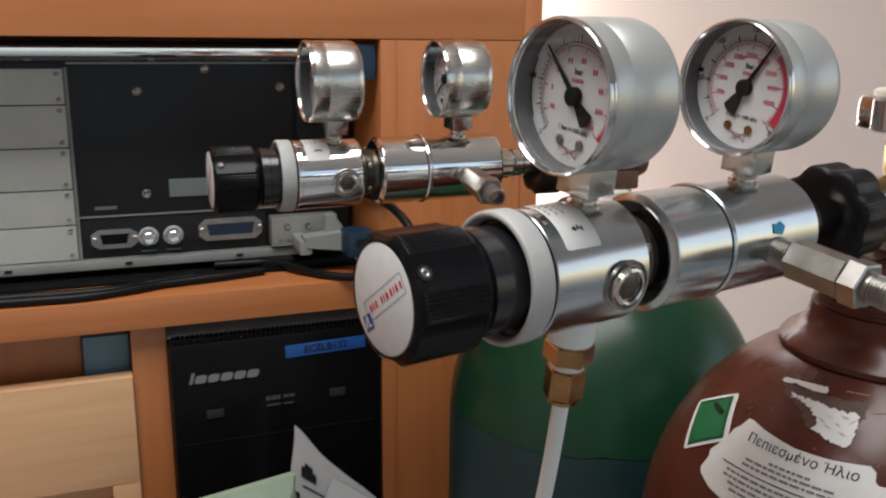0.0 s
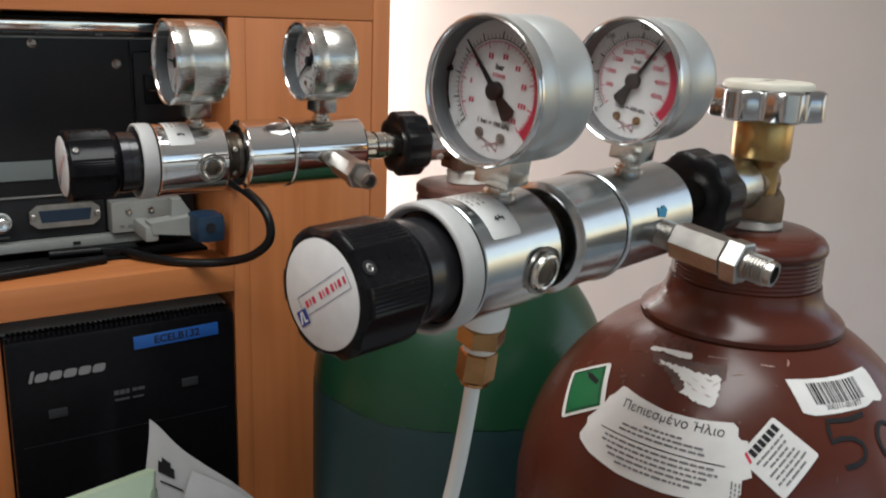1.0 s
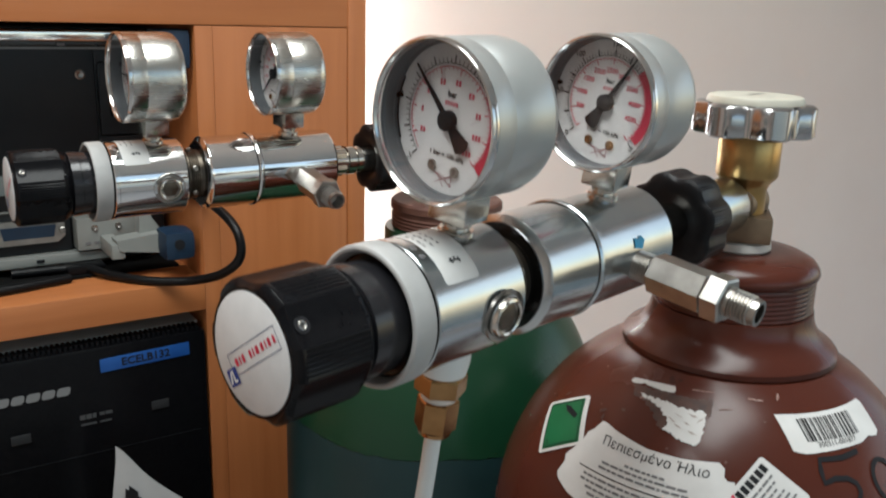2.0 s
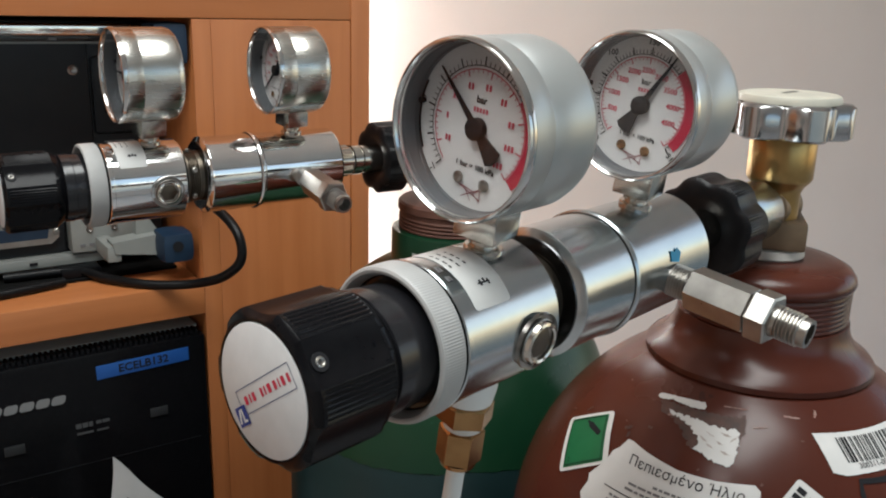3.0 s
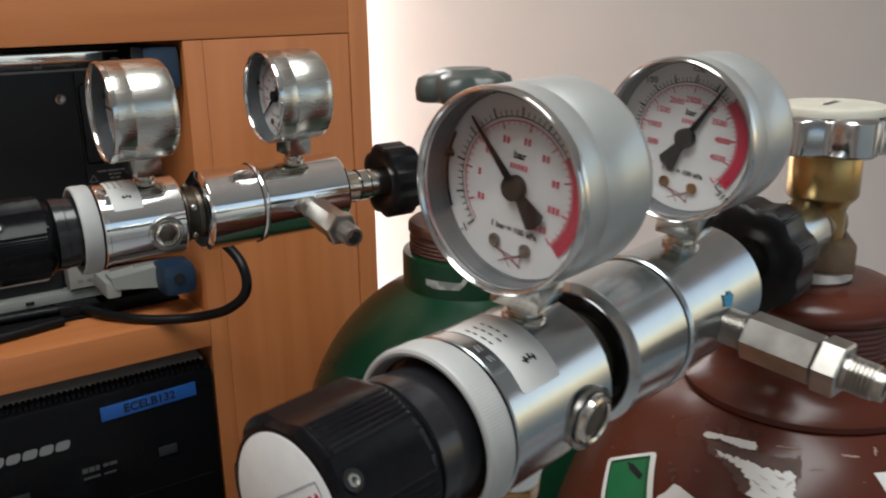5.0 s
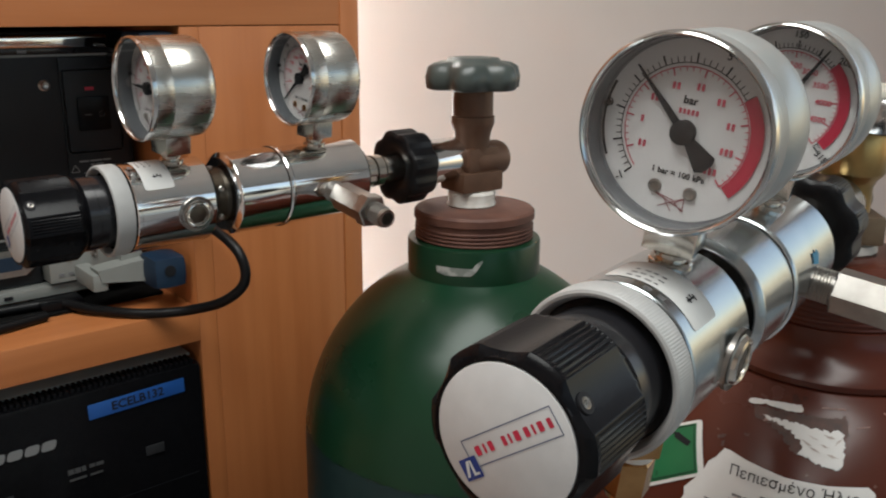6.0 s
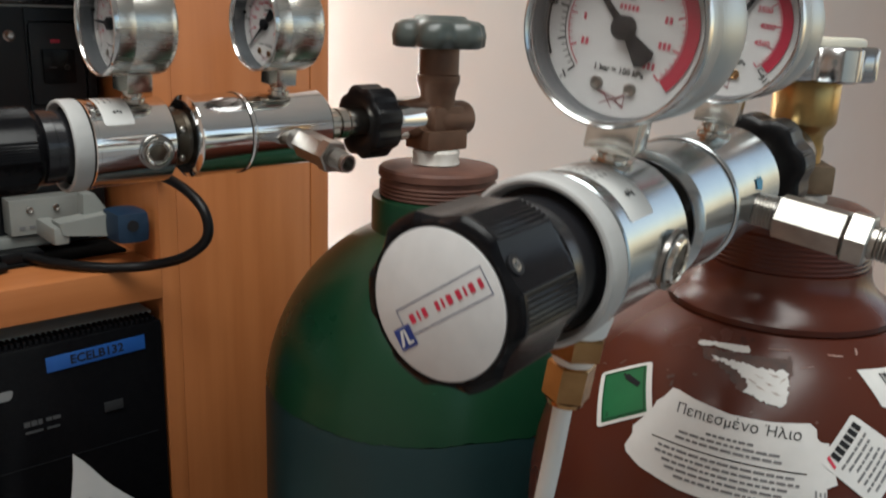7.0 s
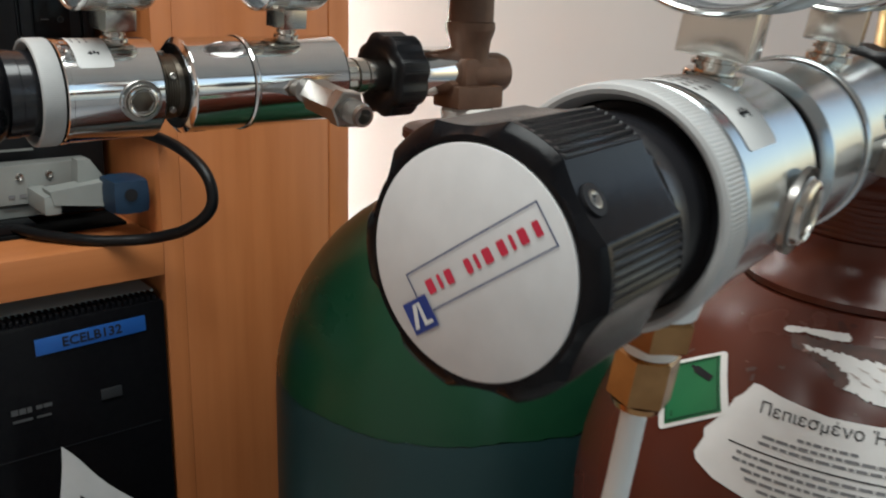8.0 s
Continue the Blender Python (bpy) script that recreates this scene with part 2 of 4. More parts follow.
def thread(s0, s1, r, pitch=0.0012, depth=0.0006):
    out, s = [(s0, r - depth)], s0
    while s + pitch <= s1 + 1e-6:
        out += [(s + pitch * 0.3, r), (s + pitch * 0.55, r), (s + pitch * 0.85, r - depth)]
        s += pitch
    return out + [(s1, r - depth)]


def sweep(points, radius, n=12, steps=8, cap=True):
    """A round tube along a smooth curve through the points."""
    P = [Vector(p) for p in points]
    Q = [P[0] * 2 - P[1], *P, P[-1] * 2 - P[-2]]
    line = []
    for i in range(1, len(Q) - 2):
        a, b, c, d = Q[i - 1 : i + 3]
        for k in range(steps):
            u = k / steps
            line.append(0.5 * (2 * b + (c - a) * u + (2 * a - 5 * b + 4 * c - d) * u * u + (3 * b - a - 3 * c + d) * u**3))
    line.append(P[-1])
    rings, side = [], None
    for i, p in enumerate(line):
        t = (line[min(i + 1, len(line) - 1)] - line[max(i - 1, 0)]).normalized()
        side = (t.orthogonal() if side is None else side - t * side.dot(t)).normalized()
        up = t.cross(side)
        rings.append([p + radius * (math.cos(2 * math.pi * k / n) * side + math.sin(2 * math.pi * k / n) * up) for k in range(n)])
    return loft(rings, cap, cap)


def text_bm(words, size, centre=True, bold=0.0):
    cu = bpy.data.curves.new("words", "FONT")
    cu.body, cu.size, cu.resolution_u, cu.offset = words, size, 2, bold
    if centre:
        cu.align_x, cu.align_y = "CENTER", "CENTER"
    ob = new("words", cu)
    bpy.context.view_layer.update()
    me = bpy.data.meshes.new_from_object(ob.evaluated_get(bpy.context.evaluated_depsgraph_get()))
    bpy.data.objects.remove(ob)
    bpy.data.curves.remove(cu)
    bm = bmesh.new()
    bm.from_mesh(me)
    bpy.data.meshes.remove(me)
    return bm


def flat(poly):
    bm = bmesh.new()
    bm.faces.new([bm.verts.new((x, y, 0)) for x, y in poly])
    return bm


def rect(x0, x1, y0, y1):
    return flat([(x0, y0), (x1, y0), (x1, y1), (x0, y1)])


def arc_band(r0, r1, a0, a1, n=40):
    """A flat band; angles in degrees clockwise from up."""
    bm = bmesh.new()
    row = []
    for i in range(n + 1):
        a = radians(a0 + (a1 - a0) * i / n)
        row.append((bm.verts.new((r0 * math.sin(a), r0 * math.cos(a), 0)), bm.verts.new((r1 * math.sin(a), r1 * math.cos(a), 0))))
    for (a, b), (c, d) in zip(row, row[1:]):
        bm.faces.new((a, c, d, b))
    return bm


def ticks(r0, r1, a0, a1, count, width):
    out = []
    for i in range(count):
        a = -radians(a0 + (a1 - a0) * i / (count - 1))
        out.append(moved(rect(-width / 2, width / 2, r0, r1), Matrix.Rotation(a, 4, "Z")))
    return joined(*out)


# A flat drawing (x right, y up) laid on a face that looks along -x: s is its place along the axis.
def facing(bm, s, y=0.0, z=0.0):
    return moved(bm, Matrix(((0, 0, -1, s), (-1, 0, 0, y), (0, 1, 0, z), (0, 0, 0, 1))))


# ---- the room ----
def slab(name, bm, material, label, category):
    ob = part(name, bm, material)
    return tagged(ob, label, category, kind="structure")


WALL_Y = 1.16
slab("floor", box(-2, 2.6, -2.2, WALL_Y + 0.12, -0.1, 0), FLOOR, "plain grey tiled laboratory floor", "floor")
slab("ceiling", box(-2.12, 2.72, -2.32, WALL_Y + 0.12, 2.7, 2.8), WHITE_P, "plain white painted ceiling", "ceiling")
slab("wall_north", box(-2.12, 2.72, WALL_Y, WALL_Y + 0.12, 0, 2.7), WALL, "pale pinkish painted plaster wall behind the bottles", "wall")
slab("wall_west", box(-2.12, -2, -2.2, WALL_Y, 0, 2.7), WALL, "plain pale painted wall", "wall")
# the wide opening is added only for the south fill lamp
slab("wall_south", joined(box(-2.12, -1.1, -2.32, -2.2, 0, 2.7), box(2.1, 2.72, -2.32, -2.2, 0, 2.7), box(-1.1, 2.1, -2.32, -2.2, 0, 0.8), box(-1.1, 2.1, -2.32, -2.2, 2.5, 2.7)), WALL_D, "plain pale grey wall with an unseen opening added for the fill light", "wall")
slab("wall_east", joined(box(2.6, 2.72, -2.2, -2.0, 0, 2.7), box(2.6, 2.72, 0.5, WALL_Y, 0, 2.7), box(2.6, 2.72, -2.0, 0.5, 0, 0.18), box(2.6, 2.72, -2.0, 0.5, 2.46, 2.7)), WALL, "plain pale wall with a tall window opening", "wall")

# ---- the cabinet ----
FY = 0.765
cab = thing("cabinet", pose(0, 0, 0), "cherry-coloured wooden cabinet with open shelves", "cabinet")
part("side_panel", box(0.3897, 0.407, FY - 0.001, 1.05, 0, 2.0, 0.0012), WOOD, cab)
part("door", box(0.2713, 0.3891, FY, FY + 0.018, 0.06, 1.5843, 0.0004), WOOD, cab)
part("upright", box(0.2570, 0.2711, FY, 1.05, 0, 1.5843, 0.0004), WOOD, cab)
part("upright", box(0.044, 0.072, FY + 0.012, 1.02, 0.92, 1.353, 0.001), WOOD, cab)
part("shelf", box(-0.9, 0.2568, FY - 0.001, 1.02, 1.3535, 1.3795, 0.0015), WOOD_H, cab)
part("top_rail", box(-0.9, 0.3905, FY, FY + 0.02, 1.585, 1.66, 0.001), WOOD_H, cab)
part("top_board", box(-0.9, 0.3905, FY + 0.021, 1.05, 1.60, 1.62, 0.001), WOOD_H, cab)
part("upper_door", box(-0.9, 0.3905, FY + 0.001, FY + 0.019, 1.662, 2.0, 0.001), WOOD_H, cab)
part("drawer_front", joined(box(-0.9, 0.0435, FY + 0.006, FY + 0.022, 1.2160, 1.3110, 0.0012), box(0.0210, 0.0435, FY + 0.006, FY + 0.022, 1.1500, 1.2158, 0.0010)), WOOD_L, cab, "pale wooden drawer front")
part("lower_shelf", box(-0.9, 0.0435, FY + 0.024, 1.02, 1.196, 1.214, 0.0012), WOOD_L, cab, "paler lower shelf board")
part("inner_panel", box(-0.9, 0.0045, 0.812, 0.828, 1.2145, 1.3530, 0.001), WOOD, cab)
part("base_board", box(-0.9, 0.2555, 0.56, 1.02, 0.90, 0.92, 0.001), WOOD_H, cab)
part("base_front", box(-0.9, 0.2555, 0.60, 0.62, 0, 0.90, 0.001), WOOD, cab)
part("back_panel", box(-0.9, 0.3905, 1.0505, 1.058, 0, 2.0), WOOD, cab)
part("side_panel", box(-0.918, -0.9005, FY, 1.05, 0, 2.0), WOOD, cab)

# unseen source, added behind the cabinet to make the bright strip on the wall
added_tube = thing("added_tube", pose(0.50, 1.10, 1.5), "unseen glowing tube added to brighten the wall beside the cabinet", "lamp")
part("glow_tube", lathe([(-0.55, 0.006), (-0.548, 0.009), (0.548, 0.009), (0.55, 0.006)], 16, "z"), GLOW, added_tube)
part("tube_holder", box(-0.02, 0.02, 0.02, 0.06, -0.6, 0.6, 0.003), WHITE_P, added_tube)
part("tube_cap", box(-0.012, 0.012, -0.012, 0.03, 0.55, 0.58, 0.002), WHITE_P, added_tube)
part("tube_cap", box(-0.012, 0.012, -0.012, 0.03, -0.58, -0.55, 0.002), WHITE_P, added_tube)

ceiling_lamp = thing("ceiling_lamp", pose(-0.10, 0.22, 2.62), "white panel ceiling lamp", "lamp")
part("housing", box(-0.62, 0.62, -0.32, 0.32, 0.0, 0.08, 0.004), WHITE_P, ceiling_lamp)


# ---- gas bottles ----
class Shell:
    """A surface of revolution: profile of (radius, height), and its outline by arc length from the top."""

    def __init__(self, x, y, top, z_mid, r, b):
        self.x, self.y, self.z_mid, self.r, self.b = x, y, z_mid, r, b
        self.top = top

    def radius(self, z):
        return self.r if z <= self.z_mid else self.r * math.sqrt(max(0.0, 1 - ((z - self.z_mid) / self.b) ** 2))

    def down(self, z, v):
        """The height reached from z by going v along the surface, up for a positive v."""
        steps = max(4, int(abs(v) / 0.0005))
        for _ in range(steps):
            t = (z - self.z_mid) / self.b
            slope = 0 if t <= 0 else self.r / self.b * t / math.sqrt(max(1e-3, 1 - t * t))
            z += v / steps / math.sqrt(1 + slope * slope)
        return z

    def lay(self, bm, phi, z0, turn=0.0, lift=0.0004, cell=0.004):
        """Wraps a flat drawing on the shell, its origin at the angle phi (degrees) and height z0."""
        moved(bm, Matrix.Rotation(radians(turn), 4, "Z"))
        if cell:
            xs, ys = [v.co.x for v in bm.verts], [v.co.y for v in bm.verts]
            for lo, hi, no in ((min(xs), max(xs), Vector((1, 0, 0))), (min(ys), max(ys), Vector((0, 1, 0)))):
                k = math.ceil(lo / cell) * cell
                while k < hi:
                    bmesh.ops.bisect_plane(bm, geom=bm.verts[:] + bm.edges[:] + bm.faces[:], plane_co=no * k, plane_no=no, dist=1e-6)
                    k += cell
        cache = {}
        for v in bm.verts:
            key = round(v.co.y, 5)
            if key not in cache:
                z = self.down(z0, v.co.y)
                r = self.radius(z)
                t = max(0.0, (z - self.z_mid) / self.b)
                n = Vector((r / self.r**2, (z - self.z_mid) / self.b**2 if t > 0 else 0)).normalized()
                cache[key] = (z + n.y * lift, r + n.x * lift, max(r, 0.02))
            z, r, rr = cache[key]
            a = radians(phi) + v.co.x / rr
            v.co = (r * math.cos(a), r * math.sin(a), z)
        return bm


def bottle_profile(sh, collar):
    out = [(0.0, sh.r - 0.02), (0.006, sh.r - 0.005), (0.02, sh.r), (sh.z_mid, sh.r)]
    n = 28
    for i in range(1, n + 1):
        z = sh.z_mid + (sh.top - sh.z_mid) * math.sin(i / n * math.pi / 2)
        out.append((z, sh.radius(z)))
    return out + collar


brown_shell = Shell(0.409, 0.360, 1.432, 1.318, 0.1205, 0.1285)
brown = thing("gas_bottle", pose(0.409, 0.360, 0), "red-brown painted steel gas bottle with worn labels", "gas bottle", "gas bottles")
part("body", lathe(bottle_profile(brown_shell, [(1.4325, 0.0540), (1.4332, 0.0552), (1.4360, 0.0553), (1.4385, 0.0532), (1.4415, 0.0488), (1.4450, 0.0452), (1.4490, 0.0428), (1.4530, 0.0416), (1.4562, 0.0412), (1.4565, 0.0400)]), 128, "z"), BROWN, brown)
part("neck_thread", lathe(thread(1.4566, 1.4735, 0.0405, 0.0024, 0.0004) + [(1.4745, 0.0412), (1.4765, 0.0418), (1.479, 0.0412), (1.482, 0.039), (1.4845, 0.034), (1.4855, 0.026), (1.4858, 0.012)], 96, "z"), BROWN, brown)

green_shell = Shell(0.388, 0.603, 1.4235, 1.300, 0.1195, 0.134)
green = thing("gas_bottle", pose(0.388, 0.603, 0), "dark green and teal painted steel gas bottle with rusty neck", "gas bottle", "gas bottles")
gp = bottle_profile(green_shell, [(1.4240, 0.0452), (1.4455, 0.0452), (1.4470, 0.0445), (1.4475, 0.0400)])
lower = [(z, r) for z, r in gp if z < 1.3005]
cut = 1.316
part("lower_body", lathe(lower + [(1.308, green_shell.radius(1.308)), (cut, green_shell.radius(cut)), (cut + 0.008, green_shell.radius(cut + 0.008) - 0.0001)], 128, "z"), TEAL, green, "dark teal lower body")
sb = lathe([(cut, green_shell.radius(cut) + 0.0003)] + [(z, r + 0.0003) for z, r in gp if z > cut], 256, "z")
for v in sb.verts:
    if abs(v.co.z - cut) < 1e-5:
        z = cut + 0.0035 * noise.noise(v.co * 22) + 0.0016 * noise.noise(v.co * 120)
        k = (green_shell.radius(z) + 0.0003) / math.hypot(v.co.x, v.co.y)
        v.co = (v.co.x * k, v.co.y * k, z)
part("shoulder", sb, GREEN, green, "glossy green shoulder")
part("neck_thread", lathe(thread(1.4476, 1.4605, 0.0405, 0.0026, 0.0010) + [(1.4615, 0.0412), (1.466, 0.0410), (1.4675, 0.0395), (1.4685, 0.030), (1.4690, 0.010)], 96, "z"), RUST, green, "rusty threaded neck ring")


def on_shell(name, bm, material, sh, owner, phi, z0, turn=0.0, lift=0.0004, cell=0.004, label=""):
    return part(name, sh.lay(bm, phi, z0, turn, lift, cell), material, owner, label, 180)


def rounded(x0, x1, y0, y1, r, n=5):
    out = []
    for cx, cy, a0 in ((x1 - r, y1 - r, 0), (x0 + r, y1 - r, 90), (x0 + r, y0 + r, 180), (x1 - r, y0 + r, 270)):
        for i in range(n + 1):
            a = radians(a0 + 90 * i / n)
            out.append((cx + r * math.cos(a), cy + r * math.sin(a)))
    return out


def bar_lines(rows, x0, height, lead, y, rng, word=0.0034):
    """Rows of small bars as unreadable print; rows hold each row's width."""
    out = []
    for w in rows:
        x = x0 - w / 2
        while x < x0 + w / 2 - 0.001:
            k = min(rng.uniform(0.4, 1.5) * word, x0 + w / 2 - x)
            out.append(rect(x, x + k, y, y + height))
            x += k + 0.0007
        y -= lead
    return joined(*out)


GLUE = mat("dried_glue", (0.040, 0.018, 0.012), 0.6, colour2=(0.075, 0.028, 0.018), scale=180, bump=0.2, bump_scale=300)
WORNPAPER = mat("worn_sticker_paper", (0.36, 0.31, 0.28), 0.7, colour2=(0.46, 0.42, 0.39), scale=300)


def brown_labels():
    rng = random.Random(4)
    B, S = brown, brown_shell
    ban = [(-0.0330, 0.0040), (-0.0300, 0.0092), (-0.0270, 0.0094), (-0.0190, 0.0077), (-0.0020, 0.0053), (0.0150, 0.0056), (0.0305, 0.0073), (0.0335, 0.0050), (0.0345, 0.0010), (0.0365, -0.0006), (0.0395, -0.0006), (0.0460, -0.0175), (0.0420, -0.0195), (0.0432, -0.0260), (0.0405, -0.0300), (0.0300, -0.0325), (0.0080, -0.0336), (-0.0170, -0.0328), (-0.0370, -0.0298), (-0.0455, -0.0265), (-0.0470, -0.0240), (-0.0455, -0.0205), (-0.0443, -0.0175), (-0.0452, -0.0145), (-0.0380, -0.0050), (-0.0360, 0.0010)]
    label = on_shell("banner_label", flat(ban), PAPER, S, B, -160.5, 1.4000, label="white printed banner label")
    on_shell("title", text_bm("Πεпιεσμένο Ήλιο", 0.0066), INK, S, label, -159.6, 1.4010, 0, 0.0007, 0)
    on_shell("fine_print", bar_lines([0.020, 0.044, 0.046], 0, 0.0011, 0.0026, -0.0065, rng), GREYINK, S, label, -160.5, 1.4000, 0, 0.0007, 0)
    on_shell("rule", rect(-0.034, 0.033, -0.0146, -0.0141), INK, S, label, -160.5, 1.4000, 0, 0.0007)
    on_shell("fine_print", bar_lines([0.060, 0.062, 0.054, 0.050, 0.040], 0, 0.0011, 0.0027, -0.0175, rng), GREYINK, S, label, -160.5, 1.4000, 0, 0.0007, 0)
    on_shell("side_print", bar_lines([0.012, 0.013, 0.011], 0, 0.0008, 0.0018, 0, rng, 0.003), GREYINK, S, label, -139.5, 1.3775, 90, 0.0007, 0)
    d = on_shell("diamond_label", flat(rounded(-0.0154, 0.0154, -0.0142, 0.0142, 0.002)), PAPER, S, B, 165.4, 1.3970, 37.5, 0.0006, label="green diamond gas hazard label")
    on_shell("green_field", rect(-0.0125, 0.0125, -0.0125, 0.0125), LABELGREEN, S, d, 165.5, 1.3971, 37.5, 0.0009)
    on_shell("inner_line", joined(rect(-0.0117, 0.0117, -0.0117, -0.0113), rect(-0.0117, 0.0117, 0.0113, 0.0117), rect(-0.0117, -0.0113, -0.0113, 0.0113), rect(0.0113, 0.0117, -0.0113, 0.0113)), INK, S, d, 165.5, 1.3971, 37.5, 0.0012)
    on_shell("cylinder_sign", moved(flat([(-0.0013, -0.0058), (0.0013, -0.0058), (0.0015, 0.0032), (0.0006, 0.0044), (0.0006, 0.0062), (-0.0006, 0.0062), (-0.0006, 0.0044), (-0.0015, 0.0032)]), Matrix.Translation((0.0048, 0.0060, 0)) @ Matrix.Rotation(radians(48), 4, "Z")), INK, S, d, 165.5, 1.3971, 37.5, 0.0012)
    on_shell("class_digit", moved(text_bm("2", 0.0030), Matrix.Translation((-0.0088, -0.0090, 0))), INK, S, d, 165.5, 1.3971, 37.5, 0.0012, 0)
    k = on_shell("supplier_label", flat(rounded(-0.0138, 0.0138, -0.0138, 0.0138, 0.0016)), PAPER, S, B, -127.6, 1.3945, 50, 0.0006, label="white diamond supplier label")
    on_shell("name_bar", joined(*[rect(-0.0085 + i * 0.0034, -0.0060 + i * 0.0034, 0.0078, 0.0118) for i in range(6)]), INK, S, k, -127.6, 1.3945, 50, 0.0009, 0)
    on_shell("name_initial", flat([(-0.0122, 0.0075), (-0.0108, 0.0075), (-0.0088, 0.0122), (-0.0104, 0.0122)]), RED, S, k, -127.6, 1.3945, 50, 0.0009, 0)
    on_shell("fine_print", bar_lines([0.020, 0.017, 0.013, 0.020, 0.018, 0.021, 0.016], 0, 0.0010, 0.0026, 0.0048, rng, 0.004), GREYINK, S, k, -127.6, 1.3945, 50, 0.0009, 0)

    def ragged(poly, amp):
        out = []
        for (x0, y0), (x1, y1) in zip(poly, poly[1:] + poly[:1]):
            n = max(2, int(math.hypot(x1 - x0, y1 - y0) / 0.0009))
            for i in range(n):
                u = i / n
                out.append((x0 + (x1 - x0) * u + rng.uniform(-amp, amp), y0 + (y1 - y0) * u + rng.uniform(-amp, amp)))
        return flat(out)

    on_shell("glue_stain", ragged([(-0.0222, 0.0085), (-0.0150, 0.0104), (0.0010, 0.0116), (0.0120, 0.0120), (0.0180, 0.0140), (0.0196, 0.0060), (0.0190, -0.0020), (0.0090, -0.0060), (0.0010, -0.0088), (-0.0020, -0.0062), (-0.0055, -0.0018), (-0.0120, 0.0028), (-0.0190, 0.0045)], 0.0009), GLUE, S, B, -161, 1.4178, 0, 0.0003, label="dark brown glue stain under a torn sticker")
    on_shell("torn_sticker", ragged([(-0.0246, 0.0098), (-0.0236, 0.0120), (-0.0216, 0.0129), (-0.0100, 0.0145), (-0.0015, 0.0158), (0.0000, 0.0140), (-0.0004, 0.0118), (-0.0060, 0.0112), (-0.0098, 0.0114), (-0.0160, 0.0116), (-0.0210, 0.0095)], 0.0003), PAPER, S, B, -161, 1.4178, 0, 0.0006, label="scraped white remains of a sticker")
    on_shell("torn_sticker", ragged([(-0.0165, 0.0066), (-0.0140, 0.0060), (-0.0082, 0.0058), (-0.0027, 0.0064), (0.0040, 0.0052), (0.0080, 0.0054), (0.0120, 0.0050), (0.0156, 0.0066), (0.0186, 0.0034), (0.0196, -0.0040), (0.0202, -0.0095), (0.0188, -0.0116), (0.0136, -0.0114), (0.0067, -0.0090), (0.0015, -0.0074), (0.0026, -0.0040), (0.0010, -0.0016), (-0.0033, 0.0018), (-0.0075, 0.0034), (-0.0130, 0.0046)], 0.0007), PAPER, S, B, -161, 1.4178, 0, 0.0006)
    on_shell("scraped_patch", joined(*[moved(ragged([(-0.0022, 0), (0, 0.0005), (0.0030, 0.0001), (0.0006, -0.0005)], 0.0003), Matrix.Translation((x, y, 0)) @ Matrix.Rotation(radians(q), 4, "Z")) for x, y, q in ((0.006, 0.001, -20), (0.011, -0.002, -14), (0.008, -0.0045, -25), (0.0125, 0.0025, -10), (0.015, -0.006, -18), (0.004, -0.002, -30), (0.0165, 0.0005, 60))]), WORNPAPER, S, B, -161, 1.4178, 0, 0.0008, 0)["kind"] = "stuff"
    bc = on_shell("barcode_label", ragged([(-0.0275, 0.0095), (0.026, 0.0095), (0.0275, 0.0070), (0.0275, -0.0075), (0.024, -0.0092), (0.018, -0.0075), (0.012, -0.0090), (-0.022, -0.0100), (-0.0275, -0.0085)], 0.00012), PAPER, S, B, -99.2, 1.4172, label="white barcode label with a torn corner")
    bars, x = [], -0.0185
    while x < 0.0135:
        w = rng.choice((0.0004, 0.0004, 0.0008, 0.0012))
        bars.append(rect(x, x + w, -0.0045, 0.0070))
        x += w + rng.choice((0.0004, 0.0007, 0.0010))
    for k in bars:
        on_shell("bar", k, INK, S, bc, -99.2, 1.4172, 0, 0.0007, 0)
    on_shell("digits", text_bm("300311-001877", 0.0036), INK, S, bc, -101.2, 1.4129, 0, 0.0007, 0)

    def stroke(pts, w):
        out = []
        P = [Vector((*p, 0)) for p in pts]
        L = []
        for i, p in enumerate(P):
            t = (P[min(i + 1, len(P) - 1)] - P[max(i - 1, 0)]).normalized()
            q = Vector((-t.y, t.x, 0)) * w / 2
            L.append((p + q, p - q))
        bm = bmesh.new()
        V = [(bm.verts.new(a), bm.verts.new(b)) for a, b in L]
        for (a, b), (c, d) in zip(V, V[1:]):
            bm.faces.new((a, c, d, b))
        return bm

    five = [(0.010, 0.0125), (0.002, 0.0110), (-0.0075, 0.0115), (-0.0085, 0.006), (-0.0085, 0.001), (-0.004, 0.0025), (0.001, 0.0018), (0.0042, -0.0012), (0.005, -0.005), (0.0032, -0.0085), (-0.001, -0.0108), (-0.006, -0.0112)]
    on_shell("handwritten_five", stroke([(x * 1.3, y) for x, y in five], 0.0025), INK, S, B, -104, 1.3995, 0, 0.0005, 0.002, "black marker numeral")
    zero = [(0.0078 * math.cos(a), 0.0095 * math.sin(a)) for a in [2 * math.pi * i / 24 + 1.2 for i in range(25)]]
    on_shell("handwritten_zero", stroke(zero, 0.0024), INK, S, B, -89.0, 1.3965, 0, 0.0005, 0.002, "black marker numeral")
    on_shell("paint_chips", joined(*[moved(ragged([(-0.001, 0), (0, 0.0006), (0.001, 0), (0, -0.0006)], 0.0003), Matrix.Translation((rng.uniform(-0.08, 0.05), rng.uniform(-0.02, 0.02), 0))) for _ in range(14)]), RUST, S, B, -160, 1.412, 0, 0.0003, 0)["kind"] = "stuff"


brown_labels()


